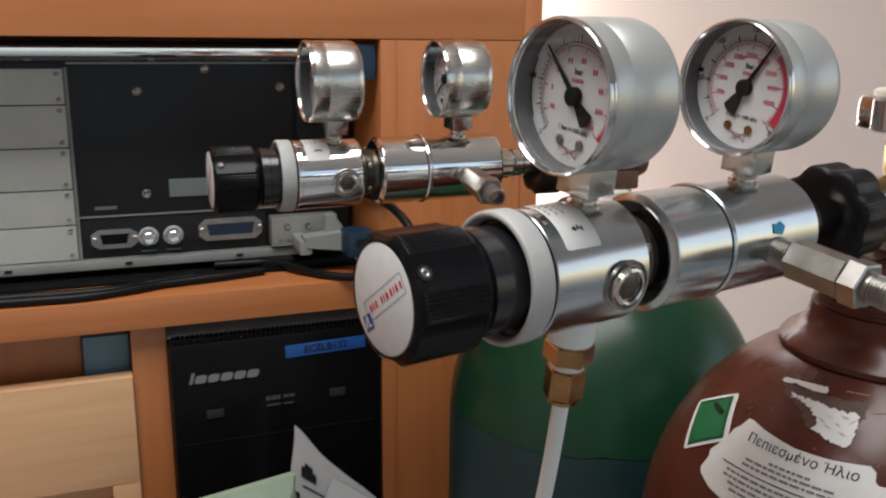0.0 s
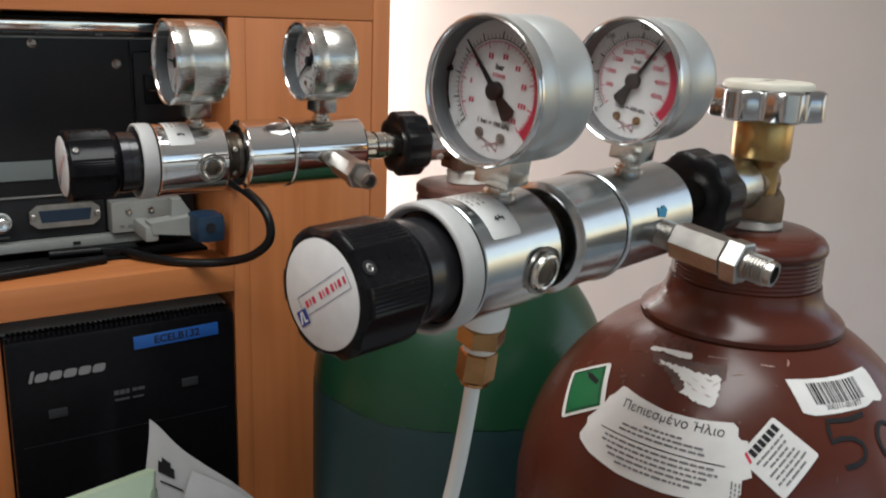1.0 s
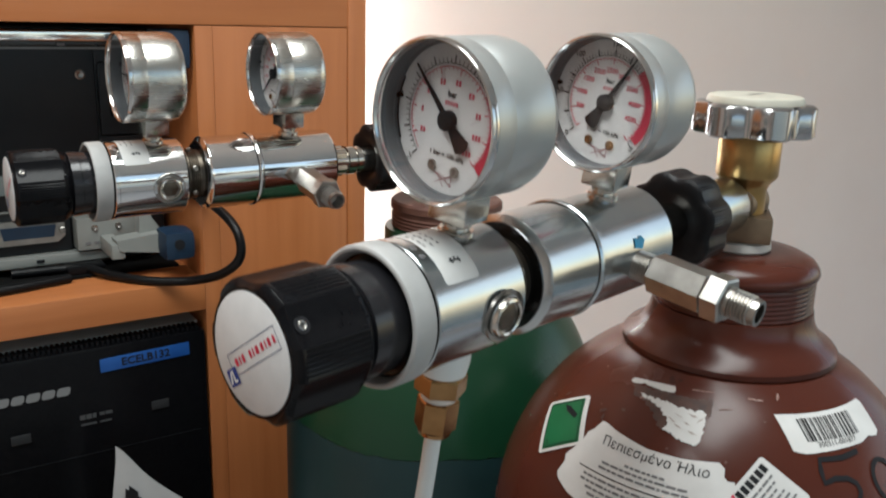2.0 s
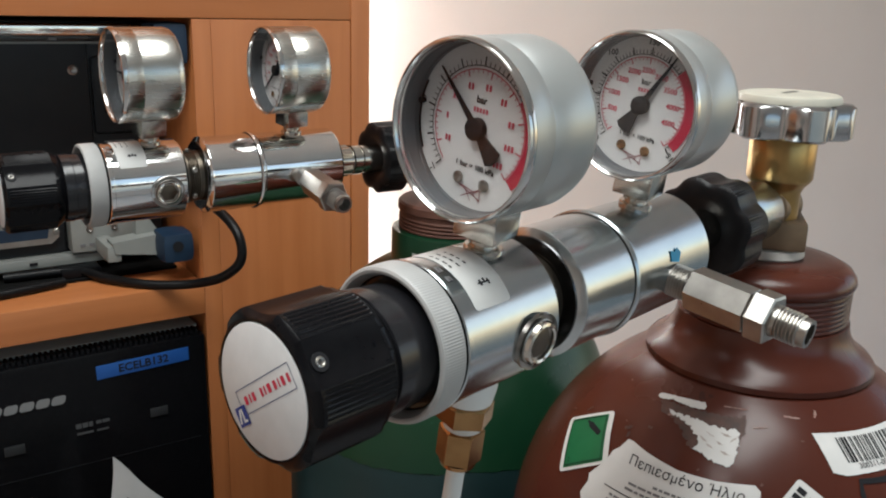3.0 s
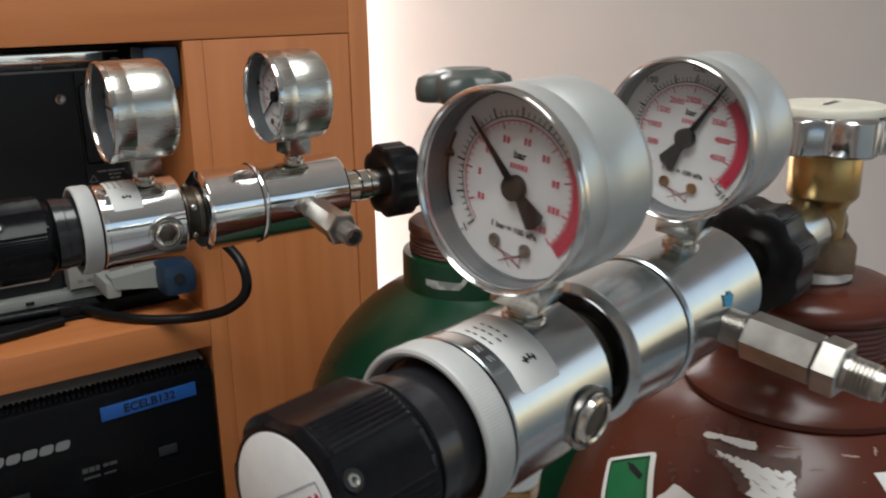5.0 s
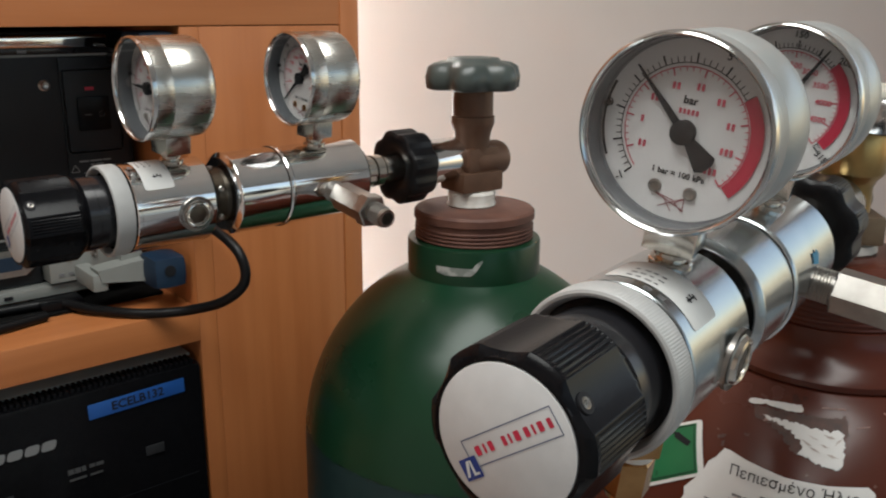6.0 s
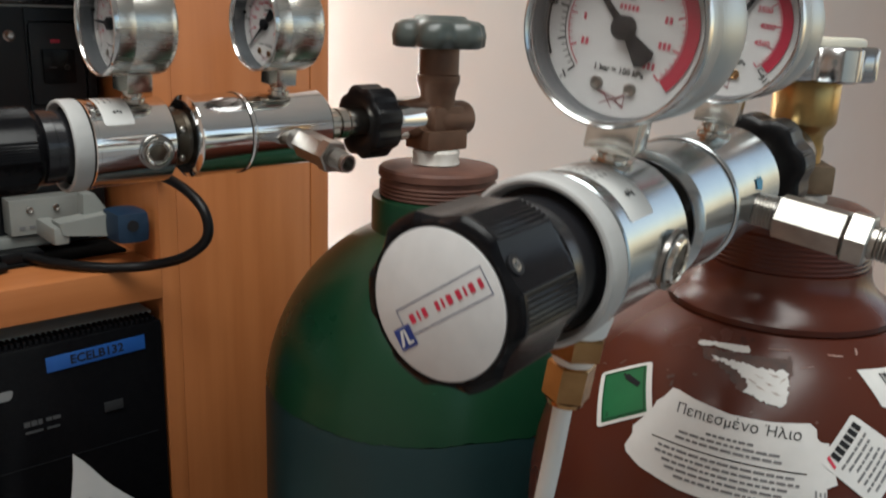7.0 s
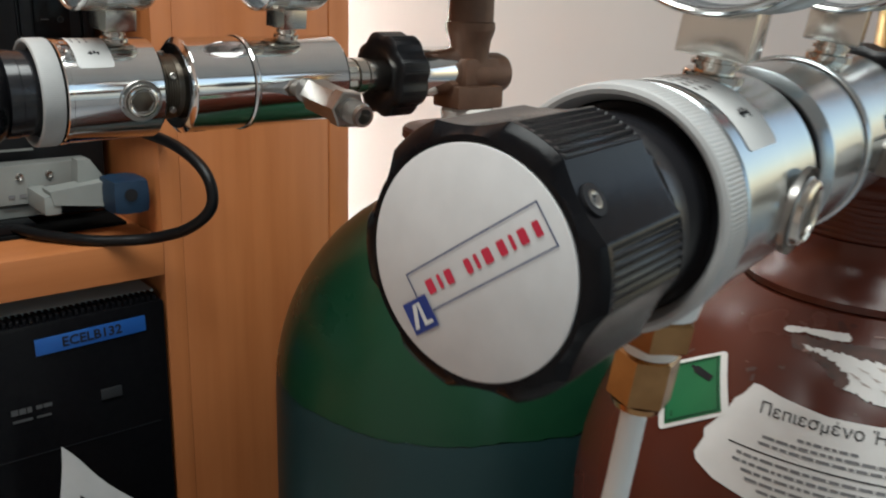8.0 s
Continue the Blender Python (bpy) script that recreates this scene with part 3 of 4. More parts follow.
def scuffs(owner, sh, seed, rows, material, name):
    """Small ragged scrapes: rows of angle, height, length, width and turn."""
    rng = random.Random(seed)
    for phi, z, length, width, turn in rows:
        n = 14
        top = [(length * (i / n - 0.5), width * rng.uniform(0.1, 0.5)) for i in range(n + 1)]
        low = [(length * (i / n - 0.5), -width * rng.uniform(0.1, 0.5)) for i in range(n, -1, -1)]
        on_shell(name, flat(low[::-1] + top[::-1]), material, sh, owner, phi, z, turn, 0.0003, 0.003)


DUST = mat("dusty_scrape", (0.30, 0.20, 0.17), 0.7, colour2=(0.22, 0.11, 0.09), scale=300)
DARKCHIP = mat("dark_chip", (0.045, 0.018, 0.014), 0.6, colour2=(0.07, 0.03, 0.02), scale=200)
scuffs(brown, brown_shell, 3, [(-150, 1.428, 0.010, 0.0010, 4), (-128, 1.4275, 0.007, 0.0012, -6), (-118, 1.4285, 0.004, 0.0016, 70), (-172, 1.4205, 0.003, 0.002, 30), (-140, 1.4235, 0.006, 0.0008, 12)], DUST, "scrape")
scuffs(brown, brown_shell, 5, [(177, 1.4105, 0.004, 0.0025, 40), (178.5, 1.4085, 0.003, 0.002, 100), (-176, 1.414, 0.0022, 0.0018, 0), (157, 1.407, 0.004, 0.0015, 60), (150, 1.402, 0.003, 0.0012, 20), (-112, 1.386, 0.003, 0.0012, 80), (-168, 1.4245, 0.008, 0.0022, -8), (-160, 1.4225, 0.007, 0.0024, -20), (145, 1.385, 0.003, 0.001, 10)], DARKCHIP, "paint_chip")
on_shell("torn_tag", flat([(-0.017, 0.003), (0.008, 0.0028), (0.0095, 0.0055), (0.014, 0.0085), (0.0145, 0.0075), (0.0105, 0.001), (0.007, -0.0022), (-0.010, -0.0028), (-0.0165, -0.0012)]), TAGPAPER, Shell(0.388, 0.603, 1.45, 1.60, 0.0453, 0.2), green, -143, 1.4335, 0, 0.0005, 0.003, "torn paper tag on the collar")


# ---- valves on the bottles ----
def wheel_rim(r, lobes, depth, turn=0.0):
    return lambda a: r - depth * (0.5 - 0.5 * math.cos(lobes * (a + turn))) ** 1.6


brown_valve = thing("bottle_valve", pose(0.409, 0.360, 1.4858, 0, 0, 13.2), "golden brass bottle valve with chromed handwheel", "valve", "bottle valves")
part("seal_tape", lathe([(0, 0.0155), (0.001, 0.0165), (0.0045, 0.0160), (0.0055, 0.0140)], 48, "z"), TAPE, brown_valve, "cream sealing tape")
part("block", joined(moved(box(-0.0160, 0.0160, -0.0145, 0.0145, 0.0056, 0.0195, 0.0022), Matrix.Rotation(radians(28), 4, "Z"))), BRONZE, brown_valve, "dull bronze valve block")
part("body", lathe([(0.0190, 0.0108), (0.0320, 0.0108), (0.0350, 0.0122), (0.0375, 0.0146), (0.0392, 0.0155), (0.0590, 0.0155), (0.0600, 0.0148)], 56, "z"), BRASS_V, brown_valve)
part("outlet_boss", lathe([(-0.0100, 0.0080), (-0.009, 0.0096), (0.0, 0.0100), (0.0095, 0.0098), (0.0105, 0.0085)], 40, "x"), BRONZE, brown_valve).location = (0, 0, 0.0243)
wb = wheel_rim(0.0298, 6, 0.0056, 0.2)
part("handwheel", polar([(0.0590, lambda a: 0.012), (0.0590, lambda a: wb(a) - 0.0016), (0.0602, wb), (0.0738, wb), (0.0752, lambda a: wb(a) - 0.0018), (0.0756, lambda a: 0.0215)], 168, "z"), CHROME_S, brown_valve, "chromed lobed handwheel", sharp=50)
part("cap", lathe([(0.0752, 0.0236), (0.0770, 0.0236), (0.0785, 0.0228), (0.0791, 0.0210), (0.0789, 0.0160), (0.0791, 0.0120), (0.0793, 0.0040)], 56, "z"), CREAM, brown_valve, "cream plastic cap")
part("cap_mark", joined(*[rect(-0.008 + 0.0032 * k, -0.0056 + 0.0032 * k, -0.0015, 0.0015) for k in range(5)]), MARKDIM, brown_valve).location = (0, 0, 0.07955)

green_valve = thing("bottle_valve", pose(0.3865, 0.6045, 1.469), "dark brown oxidised bottle valve with grey handwheel", "valve", "bottle valves")
part("seal_tape", lathe([(0, 0.0160), (0.0008, 0.0166), (0.004, 0.0158), (0.0085, 0.0162), (0.0105, 0.0150)], 48, "z"), TAPE, green_valve, "white sealing tape")
part("block", joined(moved(box(-0.0165, 0.0165, -0.0135, 0.0135, 0.0106, 0.024, 0.0022), Matrix.Rotation(radians(-5), 4, "Z")), box(-0.0120, 0.0145, -0.0115, 0.0125, 0.0236, 0.040, 0.003)), BROWN_V, green_valve, sharp=50)
part("outlet_boss", joined(lathe([(-0.004, 0.0118), (0.0, 0.0126), (0.022, 0.0122), (0.0255, 0.0110), (0.0262, 0.007)], 40, "x")), BROWN_V, green_valve).location = (0, 0, 0.030)
part("bonnet", lathe([(0.036, 0.0115), (0.0455, 0.0118), (0.0500, 0.0125), (0.0545, 0.0142), (0.0560, 0.0146), (0.0600, 0.0146), (0.0606, 0.0135), (0.0780, 0.0135), (0.0782, 0.0120)], 48, "z"), BROWN_V, green_valve)
wg = wheel_rim(0.0325, 6, 0.0060, 0.35)
part("handwheel", polar([(0.0780, lambda a: 0.013), (0.0778, lambda a: wg(a) - 0.003), (0.0790, lambda a: wg(a) - 0.0006), (0.0860, wg), (0.0925, lambda a: wg(a) - 0.0018), (0.0950, lambda a: wg(a) - 0.006), (0.0962, lambda a: 0.018), (0.0980, lambda a: 0.0165), (0.0984, lambda a: 0.012), (0.0976, lambda a: 0.0075), (0.0976, lambda a: 0.0015)], 168, "z"), WHEEL_G, green_valve, "grey-green lobed plastic handwheel", sharp=60)


# ---- pressure regulators ----
def gauge(reg, name, s, z, needle, red, numbers, outer, metal, words, screw_metal, span=135):
    """A round pressure gauge whose face looks along -x; needle and red in degrees clockwise from up."""
    R, D = 0.0258, 0.0098
    case = part(name, moved(lathe([(D + 0.0012, 0.0242), (0.0052, 0.0249), (0.0030, 0.0251), (0.0031, 0.0255), (0.0105, 0.0256), (0.0108, 0.0254), (0.0114, 0.0254), (0.0117, 0.0256), (0.0290, 0.0256), (0.0318, 0.0249), (0.0332, 0.0234), (0.0336, 0.018)], 96, "x", False), Matrix.Translation((s, 0, z))), metal, reg, "round silver gauge case")
    part("bezel", moved(lathe([(0.0030, 0.0240), (0.0012, 0.0242), (0.0003, 0.0245), (0.0000, 0.0249), (0.0003, 0.0254), (0.0012, R), (0.0026, R), (0.0030, 0.0255)], 96, "x", False, False), Matrix.Translation((s, 0, z))), BEZEL, case, "polished chrome bezel")
    part("inner_ring", moved(lathe([(D, 0.0235), (D - 0.0012, 0.0236), (D - 0.0013, 0.0239), (0.0046, 0.0241), (0.0044, 0.0243), (0.0026, 0.0244)], 96, "x", False, False), Matrix.Translation((s, 0, z))), INNERRING, case, "grey inner wall of the gauge")
    d = s + D
    part("dial", facing(lathe([(-0.0002, 0.0238), (0.0, 0.0238)], 72, "z"), d, 0, z), DIAL, case)
    lay = lambda nm, bm, m, up=0.00025: part(nm, facing(moved(bm, Matrix.Scale(1.035, 4)), d - up, 0, z), m, case)  # noqa: E731
    few = len(words) < 7
    black_end = red[0] if few else span
    lay("outer_scale", joined(arc_band(0.0168, 0.01705, -span, black_end), ticks(0.0170, 0.0184, -span, black_end, outer, 0.00026), ticks(0.0170, 0.0194, -span, black_end, (outer - 1) // 5 + 1, 0.00046), *([arc_band(0.0217, 0.0225, -118, -66)] if few else [])), INK)
    first, last = (-116, 134) if few else (-span, span)
    steps = len(numbers) - 1 if few else len(numbers) + 1
    lay("inner_scale", joined(arc_band(0.0158, 0.0161, -span, span), ticks(0.0140, 0.0160, first, last, steps + 1, 0.00042), ticks(0.0149, 0.0160, first, last, steps * 5 + 1, 0.00022)), PINK)
    lay("red_zone", arc_band(0.0163, 0.0196, *red), RED, 0.0004)
    figs = []
    for i, n in enumerate(numbers):
        a = radians(first + (last - first) * (i if few else i + 1) / steps)
        at = Matrix.Translation((0.0116 * math.sin(a), 0.0116 * math.cos(a), 0))
        if isinstance(n, str):
            figs.append(moved(text_bm(n, 0.0025, bold=0.00007), at))
        else:
            figs += [moved(flat(rounded(-0.0004 + 0.0012 * (k - (n - 1) / 2), 0.0004 + 0.0012 * (k - (n - 1) / 2), -0.0009, 0.0009, 0.0003)), at) for k in range(n)]
    lay("inner_numbers", joined(*figs), PINK)
    figs = []
    for a, n in outer_numbers(words, span):
        figs.append(moved(text_bm(n, 0.0029, bold=0.00006), Matrix.Translation((0.0211 * math.sin(radians(a)), 0.0211 * math.cos(radians(a)), 0)) @ Matrix.Rotation(-radians(a) * 0.25, 4, "Z")))
    lay("outer_numbers", joined(*figs), INK)["kind"] = "stuff"
    lay("unit_words", joined(moved(text_bm("bar", 0.0028, bold=0.00006), Matrix.Translation((0, 0.0078, 0)))), INK)
    lay("lower_words", moved(text_bm("1 bar = 100 kPa", 0.0022, bold=0.00006), Matrix.Translation((0.0005, -0.0108, 0))), INK)
    lay("unit_marks", joined(*[rect(-0.0025 + 0.0011 * i, -0.0018 + 0.0011 * i, 0.0044, 0.0057) for i in range(5)]), PINK)["kind"] = "stuff"
    for k in (-1, 1):
        part("dial_screw", facing(moved(lathe([(-0.0001, 0.0018), (0.0004, 0.0018), (0.0006, 0.0013), (0.0003, 0.0008), (0.0003, 0.0002)], 20, "z"), Matrix.Translation((k * 0.0049, -0.0155, 0))), d - 0.0003, 0, z), screw_metal, case)
    thin = lambda pts: joined(*[moved(rect(-0.00014, 0.00014, 0, (Vector(b) - Vector(a)).length), Matrix.Translation((*a, 0)) @ Matrix.Rotation(math.atan2(b[1] - a[1], b[0] - a[0]) - math.pi / 2, 4, "Z")) for a, b in pts])  # noqa: E731
    lay("maker_sign", thin([((-0.0050, -0.0165), (0.0040, -0.0196)), ((-0.0030, -0.0200), (0.0034, -0.0165)), ((-0.0024, -0.0168), (0.0006, -0.0205)), ((-0.0050, -0.0165), (0.0010, -0.0176)), ((0.0036, -0.0166), (0.0036, -0.0200)), ((0.0012, -0.0182), (0.0036, -0.0166)), ((0.0012, -0.0182), (0.0036, -0.0200))]), SIGNINK)
    n = -radians(needle)
    hand = joined(prism([(-0.0011, 0), (-0.0002, 0.0205), (0.0002, 0.0205), (0.0011, 0)], 0, 0.0004), prism([(-0.0007, 0), (-0.0031, -0.0098), (-0.0014, -0.0109), (0.0014, -0.0109), (0.0031, -0.0098), (0.0007, 0)][::-1], 0, 0.0005), lathe([(-0.0008, 0.0031), (0.0014, 0.0031), (0.0019, 0.0022), (0.0019, 0.0002)], 28, "z"))
    lay("needle", moved(hand, Matrix.Rotation(n, 4, "Z")), INK, 0.0010)
    lay("stop_pin", moved(lathe([(0, 0.0009), (0.0012, 0.0009)], 12, "z"), Matrix.Translation((-0.0214, 0.0030, 0))), BLACK_S)
    g = part("glass", moved(lathe([(0.0014, 0.02405), (0.0022, 0.02405)], 72, "x"), Matrix.Translation((s, 0, z))), GLASS, case, "clear gauge glass")
    g.visible_shadow = False
    # connector block between gauge and body
    part("gauge_connector", joined(moved(box(-0.0072, 0.0072, -0.0072, 0.0072, 0.0268, z - 0.0240, 0.0006), Matrix.Translation((s + 0.0195, 0, 0)) @ Matrix.Rotation(radians(8), 4, "Z")), moved(lathe([(0.0205, 0.0062), (0.0232, 0.0062), (0.0236, 0.0058), (0.0237, 0.0042), (0.0246, 0.0042), (0.0247, 0.0050), (0.0256, 0.0050), (0.0257, 0.0042), (0.0270, 0.0042)], 32, "z"), Matrix.Translation((s + 0.0195, 0, 0)))), CONNECT, reg, "square nickel gauge connector", 25)
    return case


def outer_numbers(words, span):
    return [(-span + 2 * span * i / (len(words) - 1) - (7 if w == "5" else 0), w) for i, w in enumerate(words) if w]


def regulator(m, label, metal, case_metal, front_needle, rear_needle, side_fitting, hose):
    reg = thing("pressure_regulator", m, label, "regulator", "pressure regulators")
    scal = [radians(137 - 60 * i) for i in range(6)]

    def near(a):
        return min(abs((a - q + math.pi) % (2 * math.pi) - math.pi) for q in scal)

    def grip(a, ribs=True):
        d = near(a)
        flat_r = 0.0200 + 0.0017 * (d / radians(17)) ** 2 if d < radians(17) else 9
        r = 0.0217
        if ribs and d > radians(18):
            r -= 0.00038 * (0.5 + 0.5 * math.cos(a * 96)) ** 0.6
        return min(r, flat_r)

    part("knob", polar([(0.0012, lambda a: 0.0178), (0.0003, lambda a: 0.0182), (0.0003, lambda a: 0.0190), (0.0010, lambda a: grip(a, False) - 0.0010), (0.0022, lambda a: grip(a, False)), (0.0034, lambda a: grip(a, False)), (0.0036, grip), (0.0255, grip), (0.0260, lambda a: grip(a, False)), (0.0275, lambda a: min(grip(a, False), 0.0205)), (0.0300, lambda a: 0.0186), (0.0305, lambda a: 0.0178)], 576), BLACK, reg, "black ribbed adjusting knob")
    disc = part("knob_disc", lathe([(0.0016, 0.0179), (0.0002, 0.0179), (0.0, 0.0176)], 72), DISC, reg, "pale grey disc with red and blue maker's mark")
    u = lambda bm, mt, nm, up=0.0002: part(nm, facing(moved(bm, Matrix.Rotation(radians(42.5), 4, "Z")), -up), mt, disc)  # noqa: E731
    W0, W1, H0, H1, w = -0.0117, 0.0156, -0.0035, 0.0034, 0.00024
    u(joined(rect(W0, W1, H1 - w, H1), rect(W0 + 0.002, W1, H0, H0 + w), rect(W0, W0 + w, H0 + 0.003, H1), rect(W1 - w, W1, H0, H1)), NAVY, "mark_frame")
    u(rect(-0.0150, -0.0098, -0.0058, -0.0006), BLUE, "mark_square", 0.0003)
    u(joined(flat([(-0.0144, -0.0050), (-0.0135, -0.0050), (-0.0120, -0.0013), (-0.0129, -0.0013)]), flat([(-0.0120, -0.0013), (-0.0114, -0.0013), (-0.0114, -0.0044), (-0.0122, -0.0044)]), rect(-0.0122, -0.0103, -0.0050, -0.0044)), PAPER, "mark_sign", 0.0005)
    x = -0.0093
    for k in (0.0024, 0.0007, 0.0022, None, 0.0018, 0.0007, 0.0025, 0.0022, 0.0007, 0.0023, 0.0019):
        if k is None:
            x += 0.0016
            continue
        m = 0.18 * k if k > 0.001 else 0.0
        u(flat(rounded(x + m, x + k - m, -0.0012, 0.0011, 0.0003)), RED, "mark_bar")
        x += k + 0.00055
    a = radians(137)
    part("screw_well", moved(lathe([(-0.001, 0.0025), (0.0004, 0.0025), (0.0004, 0.0013)], 24, "z"), Matrix.Translation((0.0053, 0.0201 * math.cos(a), 0.0201 * math.sin(a))) @ Matrix.Rotation(a - math.pi / 2, 4, "X")), INK, reg, "dark hole round the set screw")
    part("set_screw", moved(lathe([(-0.001, 0.0014), (0.0005, 0.0014), (0.0006, 0.0011), (0.0004, 0.0007), (0.0004, 0.0001)], 20, "z"), Matrix.Translation((0.0053, 0.0201 * math.cos(a), 0.0201 * math.sin(a))) @ Matrix.Rotation(a - math.pi / 2, 4, "X")), STEEL, reg)
    part("sleeve", lathe([(0.0306, 0.0176), (0.0312, 0.0186), (0.0360, 0.0186), (0.0364, 0.0182), (0.0480, 0.0182)], 72), BLACK_S, reg, "glossy black sleeve")
    knurl = lambda r: (lambda q: r - 0.00015 * (0.5 + 0.5 * math.cos(q * 168)))  # noqa: E731
    part("collar", polar([(0.0460, lambda q: 0.0200), (0.0432, lambda q: 0.0208), (0.0422, lambda q: 0.0214), (0.0420, lambda q: 0.0222), (0.0424, lambda q: 0.0230), (0.0430, lambda q: 0.0232), (0.0432, knurl(0.0233)), (0.0506, knurl(0.0233)), (0.0512, lambda q: 0.0229), (0.0515, lambda q: 0.020)], 1008, cap0=False, cap1=False), RING, reg, "pale grey knurled collar")
    part("collar_inside", lathe([(0.0458, 0.0202), (0.0470, 0.0196), (0.0475, 0.0170)], 72, "x", False, False), BLACK_S, reg, "black inside of the collar")
    part("front_body", lathe([(0.0490, 0.0205), (0.0521, 0.0206), (0.0524, 0.0226), (0.0528, 0.0230), (0.0546, 0.0230), (0.0549, 0.0226), (0.0942, 0.0226), (0.0955, 0.0214), (0.0956, 0.0150)], 96), metal, reg, "polished nickel cylinder body")

    part("seal_ring", lathe([(0.0512, 0.0205), (0.0513, 0.0224), (0.0522, 0.0224), (0.0523, 0.0205)], 96, "x", False, False), MATT_BLACK, reg, "black gap ring behind the collar")

    def on_body(bm, r):
        for v in bm.verts:
            q = v.co.y / r
            v.co = (v.co.x, -r * math.sin(q), r * math.cos(q))
        return bm

    def curve_sheet(x0, x1, q0, q1, r, corner=0.0015, cell=0.0012):
        bm = flat(rounded(x0, x1, q0, q1, corner))
        k = q0 + cell
        while k < q1:
            bmesh.ops.bisect_plane(bm, geom=bm.verts[:] + bm.edges[:] + bm.faces[:], plane_co=(0, k, 0), plane_no=(0, 1, 0), dist=1e-6)
            k += cell
        return on_body(bm, r)

    stick = part("sticker", curve_sheet(0.0585, 0.0740, -0.010, 0.0205, 0.02275), STICKER, reg, "white printed sticker", 180)
    rng = random.Random(7)
    lines = [rect(0.0602 + 0.0030 * i, 0.0608 + 0.0030 * i, -0.004 + 0.0026 * k, -0.004 + 0.0026 * k + rng.uniform(0.0012, 0.0023)) for i in range(3) for k in range(4)] + [rect(0.0642, 0.0692, 0.0128, 0.0134), rect(0.0650, 0.0659, 0.0120, 0.0140), rect(0.0668, 0.0676, 0.0117, 0.0133), rect(0.0683, 0.0690, 0.0122, 0.0142)]
    # two narrow grey bars between the collar and the sticker
    part("grey_bars", on_body(joined(rect(0.0551, 0.0560, 0.0030, 0.0095), rect(0.0564, 0.0570, 0.0030, 0.0095)), 0.0228), GREYINK, reg, sharp=180)
    part("print_marks", on_body(joined(*lines), 0.0229), INK, stick, sharp=180)
    plug = part("port_plug", moved(joined(hexbar(-0.0003, 0.0026, 0.0150, "z", 0.3, n=32), lathe([(0.0020, 0.0092), (0.0006, 0.0092), (0.0006, 0.0072)], 36, "z", False, False)), Matrix.Translation((0.0830, -0.0218, 0)) @ Matrix.Rotation(radians(90), 4, "X")), STEEL, reg, "round port plug with a hexagon socket")
    part("socket", moved(loft([[(a * 0.9, b * 0.9, 0.0031) for a, b in ngon(6, 0.0048)], [(a, b, 0.0029) for a, b in ngon(6, 0.0048)], [(a, b, 0.0028) for a, b in ngon(6, 0.0050)]]), Matrix.Translation((0.0830, -0.0218, 0)) @ Matrix.Rotation(radians(90), 4, "X")), DARKMETAL, plug, "dark hexagon socket")
    part("plug_rim", moved(lathe([(0.0022, 0.0052), (0.0036, 0.0054), (0.0040, 0.0060), (0.0036, 0.0068), (0.0024, 0.0072)], 36, "z", False, False), Matrix.Translation((0.0830, -0.0218, 0)) @ Matrix.Rotation(radians(90), 4, "X")), CONNECT, plug)
    neck = part("neck", lathe([(0.0950, 0.0156), (0.0985, 0.0156), (0.0990, 0.0150)] + thread(0.0992, 0.1060, 0.0152, 0.0012, 0.0006) + [(0.1080, 0.0150), (0.1110, 0.0146)], 72), DARKMETAL, reg, "dark threaded joint between the two bodies")
    for k in range(6):
        q = radians(60 * k + 30)
        part("joint_screw", moved(lathe([(-0.001, 0.0016), (0.0012, 0.0016), (0.0015, 0.0010), (0.0010, 0.0008)], 16, "z"), Matrix.Translation((0.1015, 0.0152 * math.cos(q), 0.0152 * math.sin(q))) @ Matrix.Rotation(q - math.pi / 2, 4, "X")), STEEL, neck)
    part("rear_body", lathe([(0.1120, 0.0160), (0.1101, 0.0162), (0.1101, 0.0225), (0.1395, 0.0225), (0.1398, 0.0222), (0.1404, 0.0222), (0.1930, 0.0222), (0.1943, 0.0212), (0.1944, 0.010)], 96), metal, reg, "polished nickel cylinder body")
    # darker metal here paints the reflection of dark surroundings
    part("flange_face", lathe([(0.1082, 0.0140), (0.1072, 0.0142), (0.1072, 0.0199), (0.1078, 0.0202)], 96, "x", False, False), FACE, reg, "front face of the rear body, dark reflection put into its colour")
    part("flange_ring", lathe([(0.1076, 0.0198), (0.1078, 0.0203), (0.1096, 0.02255), (0.1100, 0.02265), (0.1104, 0.02255)], 96, "x", False, False), metal, reg, "bevelled polished flange ring", 25)
    part("ring_groove", lathe([(0.1388, 0.0220), (0.1389, 0.02265), (0.1425, 0.02265), (0.1426, 0.0220)], 96, "x", False, False), MATT_BLACK, reg)
    part("wire_ring", lathe([(0.1393, 0.0224), (0.1394, 0.0230), (0.1400, 0.0235), (0.1408, 0.0236), (0.1415, 0.0235), (0.1420, 0.0230), (0.1421, 0.0224)], 96, "x", False, False), metal, reg)
    # outlet on the near side
    out = part("outlet_fitting", joined(lathe(thread(0.0215, 0.0300, 0.0062, 0.0011, 0.0005), 32, "y", False, False), hexbar(0.0295, 0.0530, 0.0145, "y", 0.5), hexbar(0.0534, 0.0612, 0.0165, "y", 0.42), lathe([(0.0610, 0.0058), (0.0630, 0.0058)] + thread(0.0632, 0.0720, 0.0058, 0.0013, 0.0006) + [(0.0735, 0.0050), (0.0735, 0.0036), (0.0660, 0.0034), (0.0655, 0.001)], 36, "y")), STEEL, reg, "hexagonal steel outlet fitting with threaded end", 30)
    out.matrix_local = Matrix.Translation((0.1672, 0, 0)) @ Matrix.Rotation(math.pi, 4, "X") @ Matrix.Rotation(radians(0), 4, "Z")
